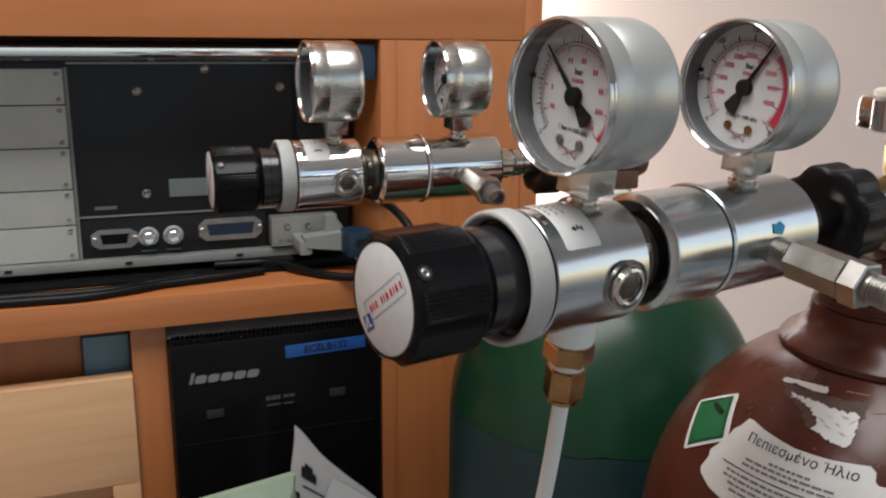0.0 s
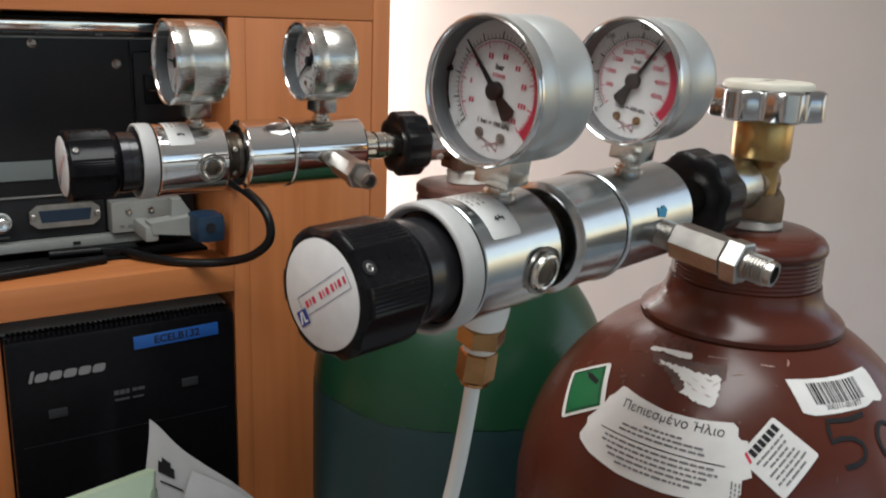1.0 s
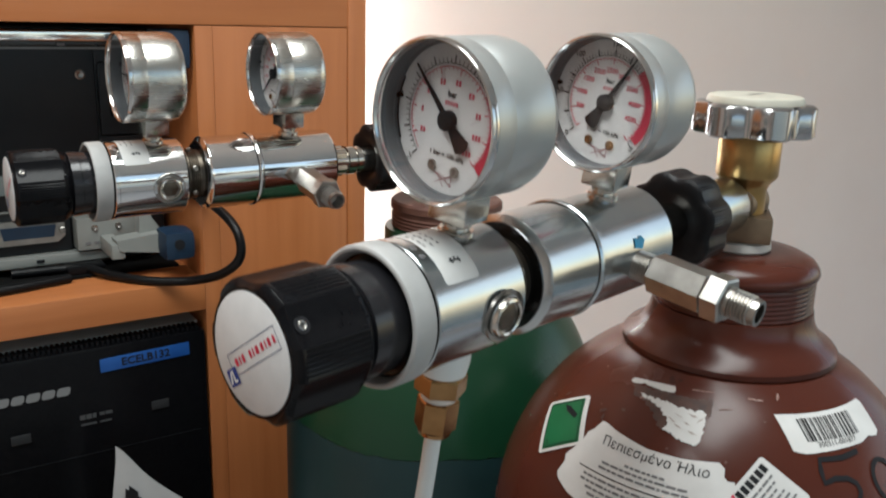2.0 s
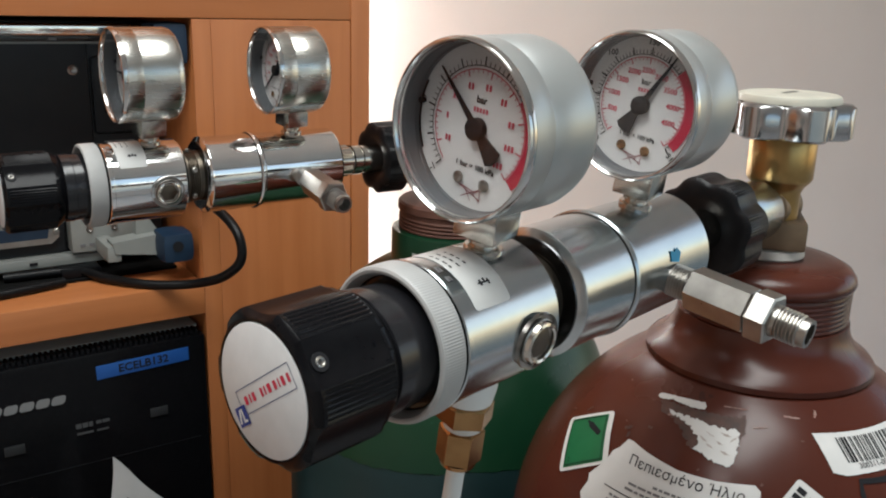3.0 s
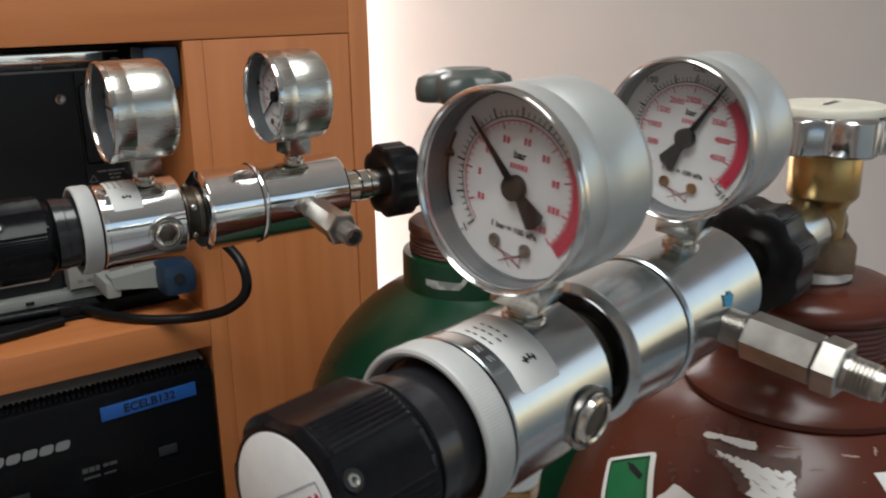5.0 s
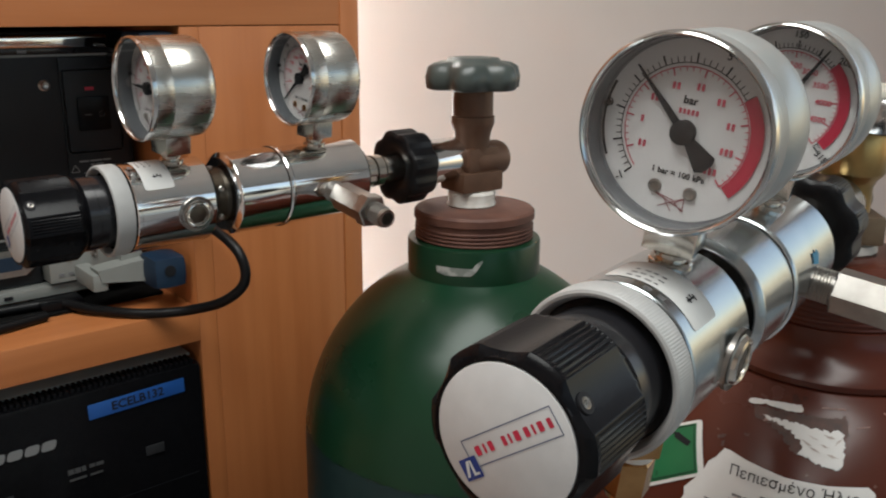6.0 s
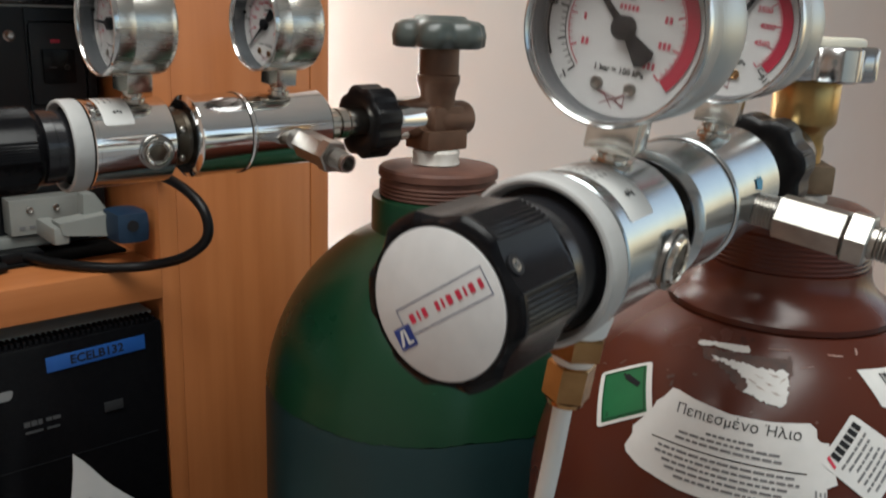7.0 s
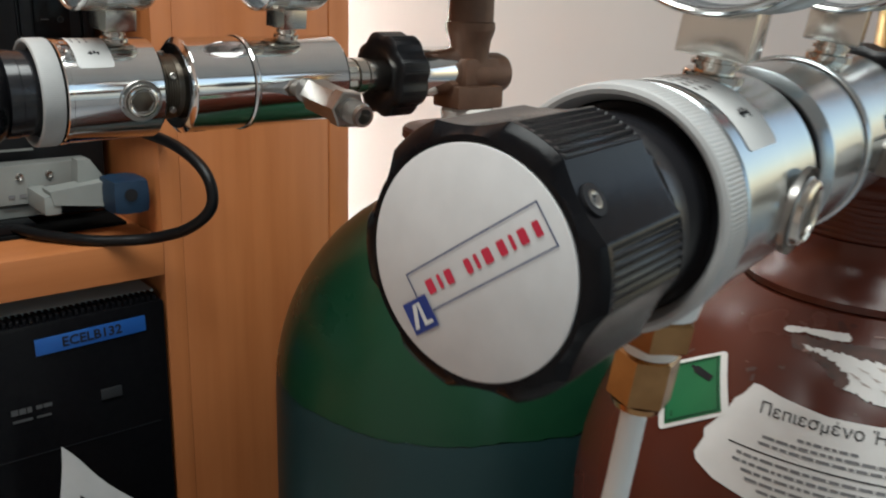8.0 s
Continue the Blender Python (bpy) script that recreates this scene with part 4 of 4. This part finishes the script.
    # connection to the bottle
    part("stub", joined(lathe([(0.1940, 0.0110), (0.1956, 0.0112), (0.1961, 0.0092), (0.2084, 0.0092), (0.2086, 0.0080), (0.2094, 0.0080), (0.2096, 0.0098), (0.2150, 0.0098), (0.2153, 0.0082), (0.2162, 0.0082), (0.2165, 0.0092), (0.2330, 0.0092)], 48), hexbar(0.1968, 0.2078, 0.0178, "x", 0.3)), CONNECT, reg, "steel stub with flats")
    def lob(k):
        return lambda q: k * (0.0235 - 0.0021 * (0.5 + 0.5 * math.cos(8 * q)) ** 1.5 - 0.00025 * (math.cos(8 * q) < -0.2) * (0.5 + 0.5 * math.cos(120 * q)))

    part("hand_nut", polar([(0.2300, lambda q: 0.0095), (0.2270, lambda q: 0.0140), (0.2266, lambda q: 0.0190), (0.2272, lob(0.95)), (0.2284, lob(1.0)), (0.2450, lob(1.0)), (0.2472, lob(0.93)), (0.2480, lambda q: 0.0185), (0.2490, lambda q: 0.012)], 480), BLACK_NUT, reg, "black plastic lobed hand nut", sharp=40)
    part("coupling", lathe([(0.2485, 0.0128), (0.2490, 0.0143), (0.2830, 0.0143), (0.2850, 0.0136), (0.2855, 0.008)], 56), metal, reg, "chromed coupling tube")
    gauge(reg, "gauge", 0.0606, 0.0608, front_needle, (52, 133), [2, 1, 2, 2, 2, 2, 2, 3, 3], 36, case_metal, ["-1", "0", "", "5", "", ""], STEEL)
    gauge(reg, "gauge", 0.1478, 0.0608, rear_needle, (42, 129), ["500", "1000", "1500", "2000", "2500", "3000", "3500", "4000", "4500"], 64, case_metal, ["0", "50", "100", "150", "200", "", "315"], BRASS)
    if side_fitting:
        part("blue_mark", moved(flat([(-0.0034, -0.0016), (0.0016, -0.0026), (0.0040, 0.0006), (0.0014, 0.0030), (-0.0006, 0.0016), (-0.0030, 0.0026)]), Matrix.Translation((0.1672, -0.0207, 0.0090)) @ Matrix.Rotation(radians(66), 4, "X")), BLUEMARK, reg, "dab of blue sealing lacquer")
    if hose:
        part("lower_socket", lathe([(-0.0318, 0.0076), (-0.0312, 0.0086), (-0.0262, 0.0094), (-0.0200, 0.0094)], 40, "z"), TUBE, reg, "white plastic bush").location = (0.0832, 0, 0)
        part("compression_nut", hexbar(-0.0398, -0.0316, 0.0165, "z", 0.35, 0.0008), BRASS, reg, "brass hexagon nut").location = (0.0832, 0, 0)
        part("ferrule", lathe([(-0.0422, 0.0066), (-0.0396, 0.0066)], 32, "z"), TAPE, reg, "white ferrule").location = (0.0832, 0, 0)
        part("compression_nut", joined(hexbar(-0.0555, -0.0420, 0.0135, "z", 0.1, 0.0010), lathe([(-0.0575, 0.0050), (-0.0570, 0.0060), (-0.0552, 0.0066)], 32, "z")), BRASS, reg, "brass hexagon nut").location = (0.0832, 0, 0)
    return reg


front_m = Matrix.Translation((0.1150, 0.2932, 1.5072)) @ Matrix.Rotation(radians(13.2), 4, "Z") @ Matrix.Rotation(radians(-0.6), 4, "Y") @ Matrix.Rotation(radians(8), 4, "X")
regulator(front_m, "satin nickel two-stage gas regulator with two gauges and black knob", NICKEL, CASE, -46.5, 29, True, True)
back_m = Matrix.Translation((0.0973, 0.6091, 1.4977)) @ Matrix.Rotation(radians(0.3), 4, "Z") @ Matrix.Rotation(radians(-0.6), 4, "Y") @ Matrix.Rotation(radians(8), 4, "X")
regulator(back_m, "bright chromed two-stage gas regulator with two gauges and black knob", CHROME, STEELCASE, -95, -134, False, False)

hose_top = front_m @ Vector((0.0832, 0, -0.0560))
hose = part("gas_hose", sweep([hose_top + Vector((0.002, 0, 0.012)), hose_top, hose_top + Vector((-0.004, 0.003, -0.040)), hose_top + Vector((-0.013, 0.010, -0.11)), hose_top + Vector((-0.024, 0.016, -0.25)), hose_top + Vector((-0.02, 0.01, -0.6)), hose_top + Vector((-0.05, -0.05, -1.43))], 0.0032, 20, 10), TUBE)
tagged(hose, "milky white plastic gas hose hanging from a brass nut", "hose")

# ---- instrument on the shelf ----
PY = 0.842
inst = thing("instrument_rack", pose(0, 0, 0), "black and pale grey rack instrument on the wooden shelf", "instrument")
part("case", box(-0.62, 0.2500, PY + 0.0065, 1.03, 1.384, 1.580, 0.002), BLACKPANEL, inst)
part("top_bar", box(-0.62, 0.2300, PY - 0.012, PY + 0.020, 1.5690, 1.5780, 0.002), CHROME, inst, "shiny top edge bar")
part("upper_rail", box(-0.62, 0.2500, PY - 0.004, PY + 0.0055, 1.5645, 1.5688, 0.001), BLACK_S, inst)
part("bottom_rail", box(-0.62, 0.2020, PY - 0.010, PY + 0.0055, 1.3890, 1.3968, 0.0025), RAIL, inst, "off-white bottom rail with slots")
for k in range(7):
    part("rail_slot", box(-0.43 + 0.095 * k, -0.424 + 0.095 * k, PY - 0.0106, PY - 0.0098, 1.3918, 1.3944), INK, inst)
    part("rail_slot", box(-0.40 + 0.095 * k, -0.394 + 0.095 * k, PY - 0.0046, PY - 0.0038, 1.5652, 1.5676), GREYINK, inst)


def screw_head(x, y, z, r=0.0036, material=STEEL):
    return moved(joined(lathe([(0, r), (0.0012, r), (0.0020, r * 0.75), (0.0014, r * 0.4), (0.0012, 0.0003)], 20, "z")), Matrix.Translation((x, y, z)) @ Matrix.Rotation(radians(90), 4, "X"))


big = part("black_plate", box(0.0110, 0.1975, PY, PY + 0.0055, 1.4330, 1.5625, 0.0008), BLACKPANEL, inst, "large black cover plate")
for x, z in ((0.065, 1.540), (0.1865, 1.5425), (0.067, 1.4515), (0.122, 1.5585)):
    part("screw", screw_head(x, PY, z, 0.0040), STEEL, big)
part("plate_edge", box(0.0110, 0.2440, PY - 0.0012, PY - 0.0001, 1.5626, 1.5642), RAIL, big)
part("plate_edge", box(0.0090, 0.0110, PY - 0.0012, PY + 0.005, 1.3970, 1.5600), RAIL, big)
part("plate_edge", box(0.0110, 0.2000, PY - 0.0008, PY - 0.0001, 1.4330, 1.4345), RAIL, big)
part("display", box(0.0860, 0.1300, PY - 0.0020, PY - 0.0002, 1.4480, 1.4640, 0.0006), LCD, big, "small grey display")
part("name_bar", box(0.0240, 0.0420, PY - 0.0006, PY - 0.0001, 1.4395, 1.4425), GREYINK, big)
for k, (z0, z1) in enumerate(((1.5300, 1.5590), (1.4945, 1.5290), (1.4590, 1.4935), (1.4280, 1.4580), (1.3975, 1.4270))):
    for j in range(3):
        x1 = 0.0080 - 0.20 * j
        p = part("blank_plate", box(x1 - 0.198, x1, PY - 0.001, PY + 0.005, z0, z1, 0.0008), PANEL_W, inst, "pale grey blanking plate")
        for z in (z0 + 0.004, z1 - 0.004):
            part("screw", screw_head(x1 - 0.005, PY - 0.001, z, 0.0018), STEEL, p)
row = part("connector_plate", box(0.0120, 0.1700, PY + 0.001, PY + 0.0055, 1.3975, 1.4320, 0.0006), BLACKPANEL, inst)


def dsub(x, z, w, h, fill, name):
    bod = part(name, moved(prism([(-w / 2 - 0.006, -h / 4), (-w / 2, -h / 2), (w / 2, -h / 2), (w / 2 + 0.006, -h / 4), (w / 2 + 0.006, h / 4), (w / 2, h / 2), (-w / 2, h / 2), (-w / 2 - 0.006, h / 4)], 0, 0.004), Matrix.Translation((x, PY + 0.001, z)) @ Matrix.Rotation(radians(90), 4, "X")), STEEL, row, "metal multi-pin connector")
    part("insert", moved(prism([(-w / 2 + 0.003, -h / 4), (w / 2 - 0.003, -h / 4), (w / 2 - 0.001, h / 4), (-w / 2 + 0.001, h / 4)], 0, 0.0055), Matrix.Translation((x, PY + 0.001, z)) @ Matrix.Rotation(radians(90), 4, "X")), fill, bod)
    for k in (-1, 1):
        part("stud", moved(hexbar(0, 0.007, 0.005, "z"), Matrix.Translation((x + k * (w / 2 + 0.0035), PY + 0.001, z)) @ Matrix.Rotation(radians(90), 4, "X")), STEEL, bod)


dsub(0.0380, 1.4140, 0.026, 0.017, BLACK, "serial_connector")
dsub(0.1370, 1.4165, 0.044, 0.020, BLUEPLASTIC, "bus_connector")
for x in (0.0660, 0.0870):
    b = part("coax_socket", moved(lathe([(0, 0.0085), (0.003, 0.0085), (0.0032, 0.0055), (0.014, 0.0055), (0.0145, 0.0048), (0.0145, 0.0036), (0.008, 0.0034), (0.008, 0.0008)], 28, "z"), Matrix.Translation((x, PY + 0.001, 1.4140)) @ Matrix.Rotation(radians(90), 4, "X")), CHROME, row, "silver coaxial socket")
    part("pin", moved(lathe([(0.004, 0.0075), (0.0055, 0.0075)], 6, "z"), Matrix.Translation((x, PY + 0.001, 1.4140)) @ Matrix.Rotation(radians(90), 4, "X")), STEEL, b)
    part("mark_bar", box(x - 0.006, x + 0.006, PY + 0.0004, PY + 0.0009, 1.4000, 1.4012), GREYINK, row)
tray = part("side_plate", box(0.1720, 0.2330, PY - 0.014, PY + 0.004, 1.3990, 1.4260, 0.0015), RAIL, inst, "off-white metal plate with screws")
for x in (0.1860, 0.2050, 0.2240):
    part("screw", screw_head(x, PY - 0.014, 1.4180, 0.0026), STEEL, tray)
part("slot_row", joined(*[box(0.178 + 0.007 * k, 0.182 + 0.007 * k, PY - 0.0146, PY - 0.0138, 1.4035, 1.4060) for k in range(7)]), GREYINK, tray)
part("carry_arm", joined(moved(prism([(0.1940, -1.4140), (0.2000, -1.4145), (0.2330, -1.4175), (0.2330, -1.3998), (0.1960, -1.4050)], 0.789, 0.807), Matrix(((1, 0, 0, 0), (0, 0, 1, 0), (0, -1, 0, 0), (0, 0, 0, 1)))), moved(prism([(0.2150, -1.4150), (0.2330, -1.4172), (0.2240, -1.4310), (0.2160, -1.4310)], 0.800, 0.812), Matrix(((1, 0, 0, 0), (0, 0, 1, 0), (0, -1, 0, 0), (0, 0, 0, 1)))), box(0.1900, 0.2010, 0.790, PY - 0.009, 1.3980, 1.4110, 0.003)), RAIL, inst, "pale grey folding handle arm")
part("handle_grip", box(0.2270, 0.2525, 0.768, 0.800, 1.3968, 1.4212, 0.008), BLUEPLASTIC, inst, "blue plastic handle end")
part("grip_hole", lathe([(0.7670, 0.0042), (0.7682, 0.0042)], 24, "y"), INK, inst).location = (0.2385, 0, 1.4110)
# shadow below the rail, laid on the shelf as a thin black sheet
part("under_shadow", box(-0.62, 0.2500, 0.812, 0.8515, 1.3797, 1.3822, 0.0008), MATT_BLACK, inst, "black sheet standing for the shadow under the rail")
part("foot", box(0.16, 0.19, 0.815, 0.85, 1.3823, 1.3889, 0.0005), BLACK, inst)
part("foot", box(-0.40, -0.37, 0.815, 0.85, 1.3823, 1.3889, 0.0005), BLACK, inst)
sw = part("switch_module", box(0.1980, 0.2440, PY + 0.0005, PY + 0.0060, 1.4600, 1.5620, 0.0008), BLACKPANEL, inst, "black power inlet module")


def outline(x0, x1, z0, z1, r, w):
    """A thin rounded line frame, upright in x and z."""
    a, b = rounded(x0, x1, z0, z1, r), rounded(x0 + w, x1 - w, z0 + w, z1 - w, r - w)
    bm = bmesh.new()
    A, B = [bm.verts.new((x, 0, z)) for x, z in a], [bm.verts.new((x, 0, z)) for x, z in b]
    for i in range(len(A)):
        j = (i + 1) % len(A)
        bm.faces.new((A[i], A[j], B[j], B[i]))
    bm.faces.ensure_lookup_table()
    bmesh.ops.solidify(bm, geom=bm.faces[:], thickness=0.0006)
    return bm


part("module_outline", moved(outline(0.1992, 0.2400, 1.4915, 1.5530, 0.004, 0.0009), Matrix.Translation((0, PY - 0.0006, 0))), MARKGREY, sw, "thin pale outline")
rocker = part("rocker", box(0.2080, 0.2310, PY - 0.0035, PY + 0.0002, 1.5080, 1.5330, 0.0018), BLACK, sw)
part("red_mark", box(0.2150, 0.2215, PY - 0.0004, PY + 0.0003, 1.5375, 1.5400), RED, sw)
part("off_ring", moved(lathe([(0, 0.0021), (0.0004, 0.0021), (0.0004, 0.0016), (0, 0.0016)], 20, "y"), Matrix.Translation((0.2245, PY - 0.0040, 1.5200))), MARKDIM, rocker)
part("on_bar", box(0.2120, 0.2170, PY - 0.0040, PY - 0.0036, 1.5196, 1.5204), MARKDIM, rocker)
part("rating_bars", joined(*[rect(x, x + w, z, z + 0.0013) for x, w, z in ((0.2060, 0.0070, 0.0075), (0.2138, 0.0090, 0.0075), (0.2235, 0.0060, 0.0075), (0.2140, 0.0028, 0.0045), (0.2176, 0.0060, 0.0045), (0.2150, 0.0032, 0.0015), (0.2190, 0.0036, 0.0015), (0.2090, 0.0090, -0.0015), (0.2190, 0.0060, -0.0015))]), MARKGREY, sw).matrix_local = Matrix.Translation((0, PY + 0.0001, 1.4770)) @ Matrix.Rotation(radians(90), 4, "X")
part("warning_sign", joined(*[moved(rect(-0.0003, 0.0003, 0, 0.0062), Matrix.Translation((px, py, 0)) @ Matrix.Rotation(radians(q), 4, "Z")) for px, py, q in ((0.1995, 0.0, -90), (0.1995, 0.0, -30), (0.2057, 0.0, 30))]), MARKGREY, sw).matrix_local = Matrix.Translation((0, PY + 0.0001, 1.4775)) @ Matrix.Rotation(radians(90), 4, "X")
part("upper_grip", box(0.2290, 0.2550, 0.768, 0.802, 1.5505, 1.5815, 0.006), BLUEPLASTIC, inst, "blue plastic handle end")
part("upper_arm", box(0.2330, 0.2500, 0.8025, PY + 0.010, 1.5560, 1.5690, 0.003), BLACK_S, inst)

cable = part("power_cable", sweep([(0.2475, 0.83, 1.452), (0.2520, 0.80, 1.450), (0.2600, 0.745, 1.446), (0.2670, 0.715, 1.432), (0.2670, 0.708, 1.412), (0.2575, 0.722, 1.396), (0.2435, 0.746, 1.3860), (0.2260, 0.760, 1.3835), (0.2080, 0.775, 1.3834), (0.1900, 0.797, 1.3842), (0.1700, 0.822, 1.3862), (0.1200, 0.828, 1.3862)], 0.0037, 14, 8), CABLE)
tagged(cable, "black power cable looping over the shelf edge", "cable")
cable2 = part("power_cable", sweep([(-0.3, 0.790, 1.3834), (-0.1, 0.776, 1.3834), (-0.03, 0.771, 1.3834), (0.012, 0.770, 1.3834), (0.045, 0.778, 1.3834), (0.075, 0.789, 1.3836), (0.126, 0.798, 1.3836), (0.160, 0.806, 1.3836)], 0.0037, 14, 8), CABLE)
tagged(cable2, "thick black cable lying along the wooden shelf", "cable")
cable3 = part("power_cable", sweep([(-0.3, 0.802, 1.3832), (-0.1, 0.790, 1.3832), (0.02, 0.784, 1.3832), (0.06, 0.796, 1.3832), (0.10, 0.806, 1.3832)], 0.0034, 12, 8), CABLE)
tagged(cable3, "thin black cable lying on the wooden shelf", "cable")

# ---- computer on the lower board ----
pc = thing("computer_tower", pose(0, 0, 0), "black desktop computer tower with a blue asset label", "computer")
CY = 0.7645
part("case", box(0.0735, 0.2535, CY + 0.012, 1.01, 0.930, 1.3370, 0.002), BLACK_S, pc)
front = part("front_panel", box(0.0730, 0.2550, CY, CY + 0.0115, 0.930, 1.3360, 0.003), BLACK, pc)
# pale grey stands for light reflected off the tower's top cover
part("top_bezel", box(0.0730, 0.2540, CY + 0.016, CY + 0.20, 1.3372, 1.3395, 0.001), PANEL_W, pc, "top cover edge, its sheen put into a pale grey")
for k in range(44):
    x = 0.0760 + k * 0.0040
    part("vent_tooth", box(x, x + 0.0024, CY + 0.002, CY + 0.0155, 1.3361, 1.3395, 0.0005), BLACK, pc)
tag = part("asset_label", moved(box(-0.0358, 0.0358, CY - 0.0006, CY - 0.0001, -0.0056, 0.0056, 0.0002), Matrix.Translation((0.2050, 0, 1.3210)) @ Matrix.Rotation(radians(-1.6), 4, "Y")), BLUELABEL, pc, "blue printed asset label")
tw = part("label_words", moved(text_bm("ECELB132", 0.0092, bold=0.0002), Matrix.Translation((0.2050, CY - 0.0009, 1.3210)) @ Matrix.Rotation(radians(-1.6), 4, "Y") @ Matrix.Rotation(radians(90), 4, "X")), INK, tag)
nm = []
x = 0.0875
for k in (0.0026, 0.0094, 0.0092, 0.0098, 0.0094, 0.0098):
    nm.append(moved(flat([(px + py * 0.25, py) for px, py in rounded(0, k, 0, 0.0072 if k > 0.005 else 0.0100, min(k, 0.007) * 0.35)]), Matrix.Translation((x, CY - 0.0007, 1.3008)) @ Matrix.Rotation(radians(90), 4, "X")))
    x += k + 0.0014
for k in nm:
    part("maker_bar", k, MARKGREY, pc, "pale grey maker's mark")
part("drive_seam", box(0.0800, 0.2480, CY - 0.0004, CY - 0.0001, 1.2460, 1.2466), BLACKPANEL, pc)
part("drive_mark", joined(*[moved(rect(a, b, c, d), Matrix.Translation((0, CY - 0.0007, 0)) @ Matrix.Rotation(radians(90), 4, "X")) for a, b, c, d in ((0.1510, 0.1552, 1.2775, 1.2815), (0.1558, 0.1600, 1.2775, 1.2815), (0.1606, 0.1635, 1.2775, 1.2815), (0.1660, 0.1700, 1.2785, 1.2812), (0.1706, 0.1760, 1.2785, 1.2812), (0.1515, 0.1635, 1.2722, 1.2740), (0.1660, 0.1750, 1.2722, 1.2738))]), MARKDIM, pc)
for x in (0.1005, 0.2075):
    part("drive_button", box(x, x + 0.014, CY - 0.0012, CY - 0.0001, 1.2680 + (x - 0.1005) * 0.05, 1.2755 + (x - 0.1005) * 0.05, 0.0004), BUTTON, pc)
for x in (0.08, 0.22):
    part("foot", box(x, x + 0.025, 0.78, 0.98, 0.9205, 0.9298, 0.001), BLACK, pc)

board = thing("binder", pose(0, 0, 0), "blue-grey binder standing on the lower shelf", "binder")
part("cover", box(0.0060, 0.0425, 0.800, 1.015, 1.2145, 1.3395, 0.002), BINDER, board)


# ---- paper bag ----
def crumple(bm, amp, scale, seed):
    for v in bm.verts:
        v.co += noise.noise_vector(v.co * scale + Vector((seed, 0, 0))) * amp
    return bm


def sheet(a, b, c, d, n=16, thick=0.0006):
    """A thin sheet between four corners."""
    A, B, C, D = (Vector(p) for p in (a, b, c, d))
    bm = bmesh.new()
    vs = [[bm.verts.new(A.lerp(B, i / n).lerp(D.lerp(C, i / n), j / n)) for i in range(n + 1)] for j in range(n + 1)]
    for j in range(n):
        for i in range(n):
            bm.faces.new((vs[j][i], vs[j][i + 1], vs[j + 1][i + 1], vs[j + 1][i]))
    return bm


bag = thing("plastic_bag", pose(0, 0, 0), "pale green crumpled bag with folded white papers", "bag")


def bag_ring(z, half, top):
    """One outline of the flattened bag: a thin rounded oblong."""
    ring = []
    for x, y in rounded(0.030, 0.154, 0.662 - half, 0.662 + half, half * 0.9, 9):
        peak = 0.0095 - 0.16 * abs(x - 0.127) if x < 0.127 else 0.0095 - 0.10 * (x - 0.127)
        ring.append((x, y, z + (peak if top else 0.0)))
    return ring


part("bag_body", crumple(crumple(loft([bag_ring(z, h, t) for z, h, t in ((0.9212, 0.030, False), (0.95, 0.034, False), (1.05, 0.032, False), (1.13, 0.026, False), (1.18, 0.020, False), (1.205, 0.016, True), (1.222, 0.012, True), (1.236, 0.008, True), (1.246, 0.005, True), (1.2495, 0.0035, True))]), 0.004, 30, 1), 0.0016, 90, 5), GREENBAG, bag, sharp=14)
paper2 = part("folded_paper", crumple(sheet((0.150, 0.690, 1.10), (0.300, 0.630, 1.10), (0.262, 0.640, 1.196), (0.190, 0.683, 1.236)), 0.004, 18, 9), PAPERW, bag, "second white leaflet behind", 80)
leaf = part("folded_paper", crumple(sheet((0.155, 0.700, 1.10), (0.290, 0.640, 1.10), (0.235, 0.655, 1.212), (0.162, 0.7076, 1.274)), 0.004, 22, 3), PAPERW, bag, "folded white leaflet", 80)


def leaf_mark(u0, u1, v0, v1):
    """A patch of print that follows the leaflet."""
    A, B, C, D = (Vector(p) + Vector((-0.0004, -0.0009, 0)) for p in ((0.155, 0.700, 1.10), (0.290, 0.640, 1.10), (0.235, 0.655, 1.212), (0.162, 0.7076, 1.274)))
    at = lambda u, v: A.lerp(B, u).lerp(D.lerp(C, u), v)  # noqa: E731
    return crumple(sheet(at(u0, v0), at(u1, v0), at(u1, v1), at(u0, v1), 6), 0.004, 22, 3)


for u0, u1, v0, v1 in ((0.10, 0.24, 0.80, 0.86), (0.13, 0.21, 0.86, 0.885), (0.12, 0.30, 0.745, 0.757), (0.04, 0.09, 0.60, 0.70)):
    part("leaf_print", leaf_mark(u0, u1, v0, v1), INK, leaf, "dark printed mark", 180)
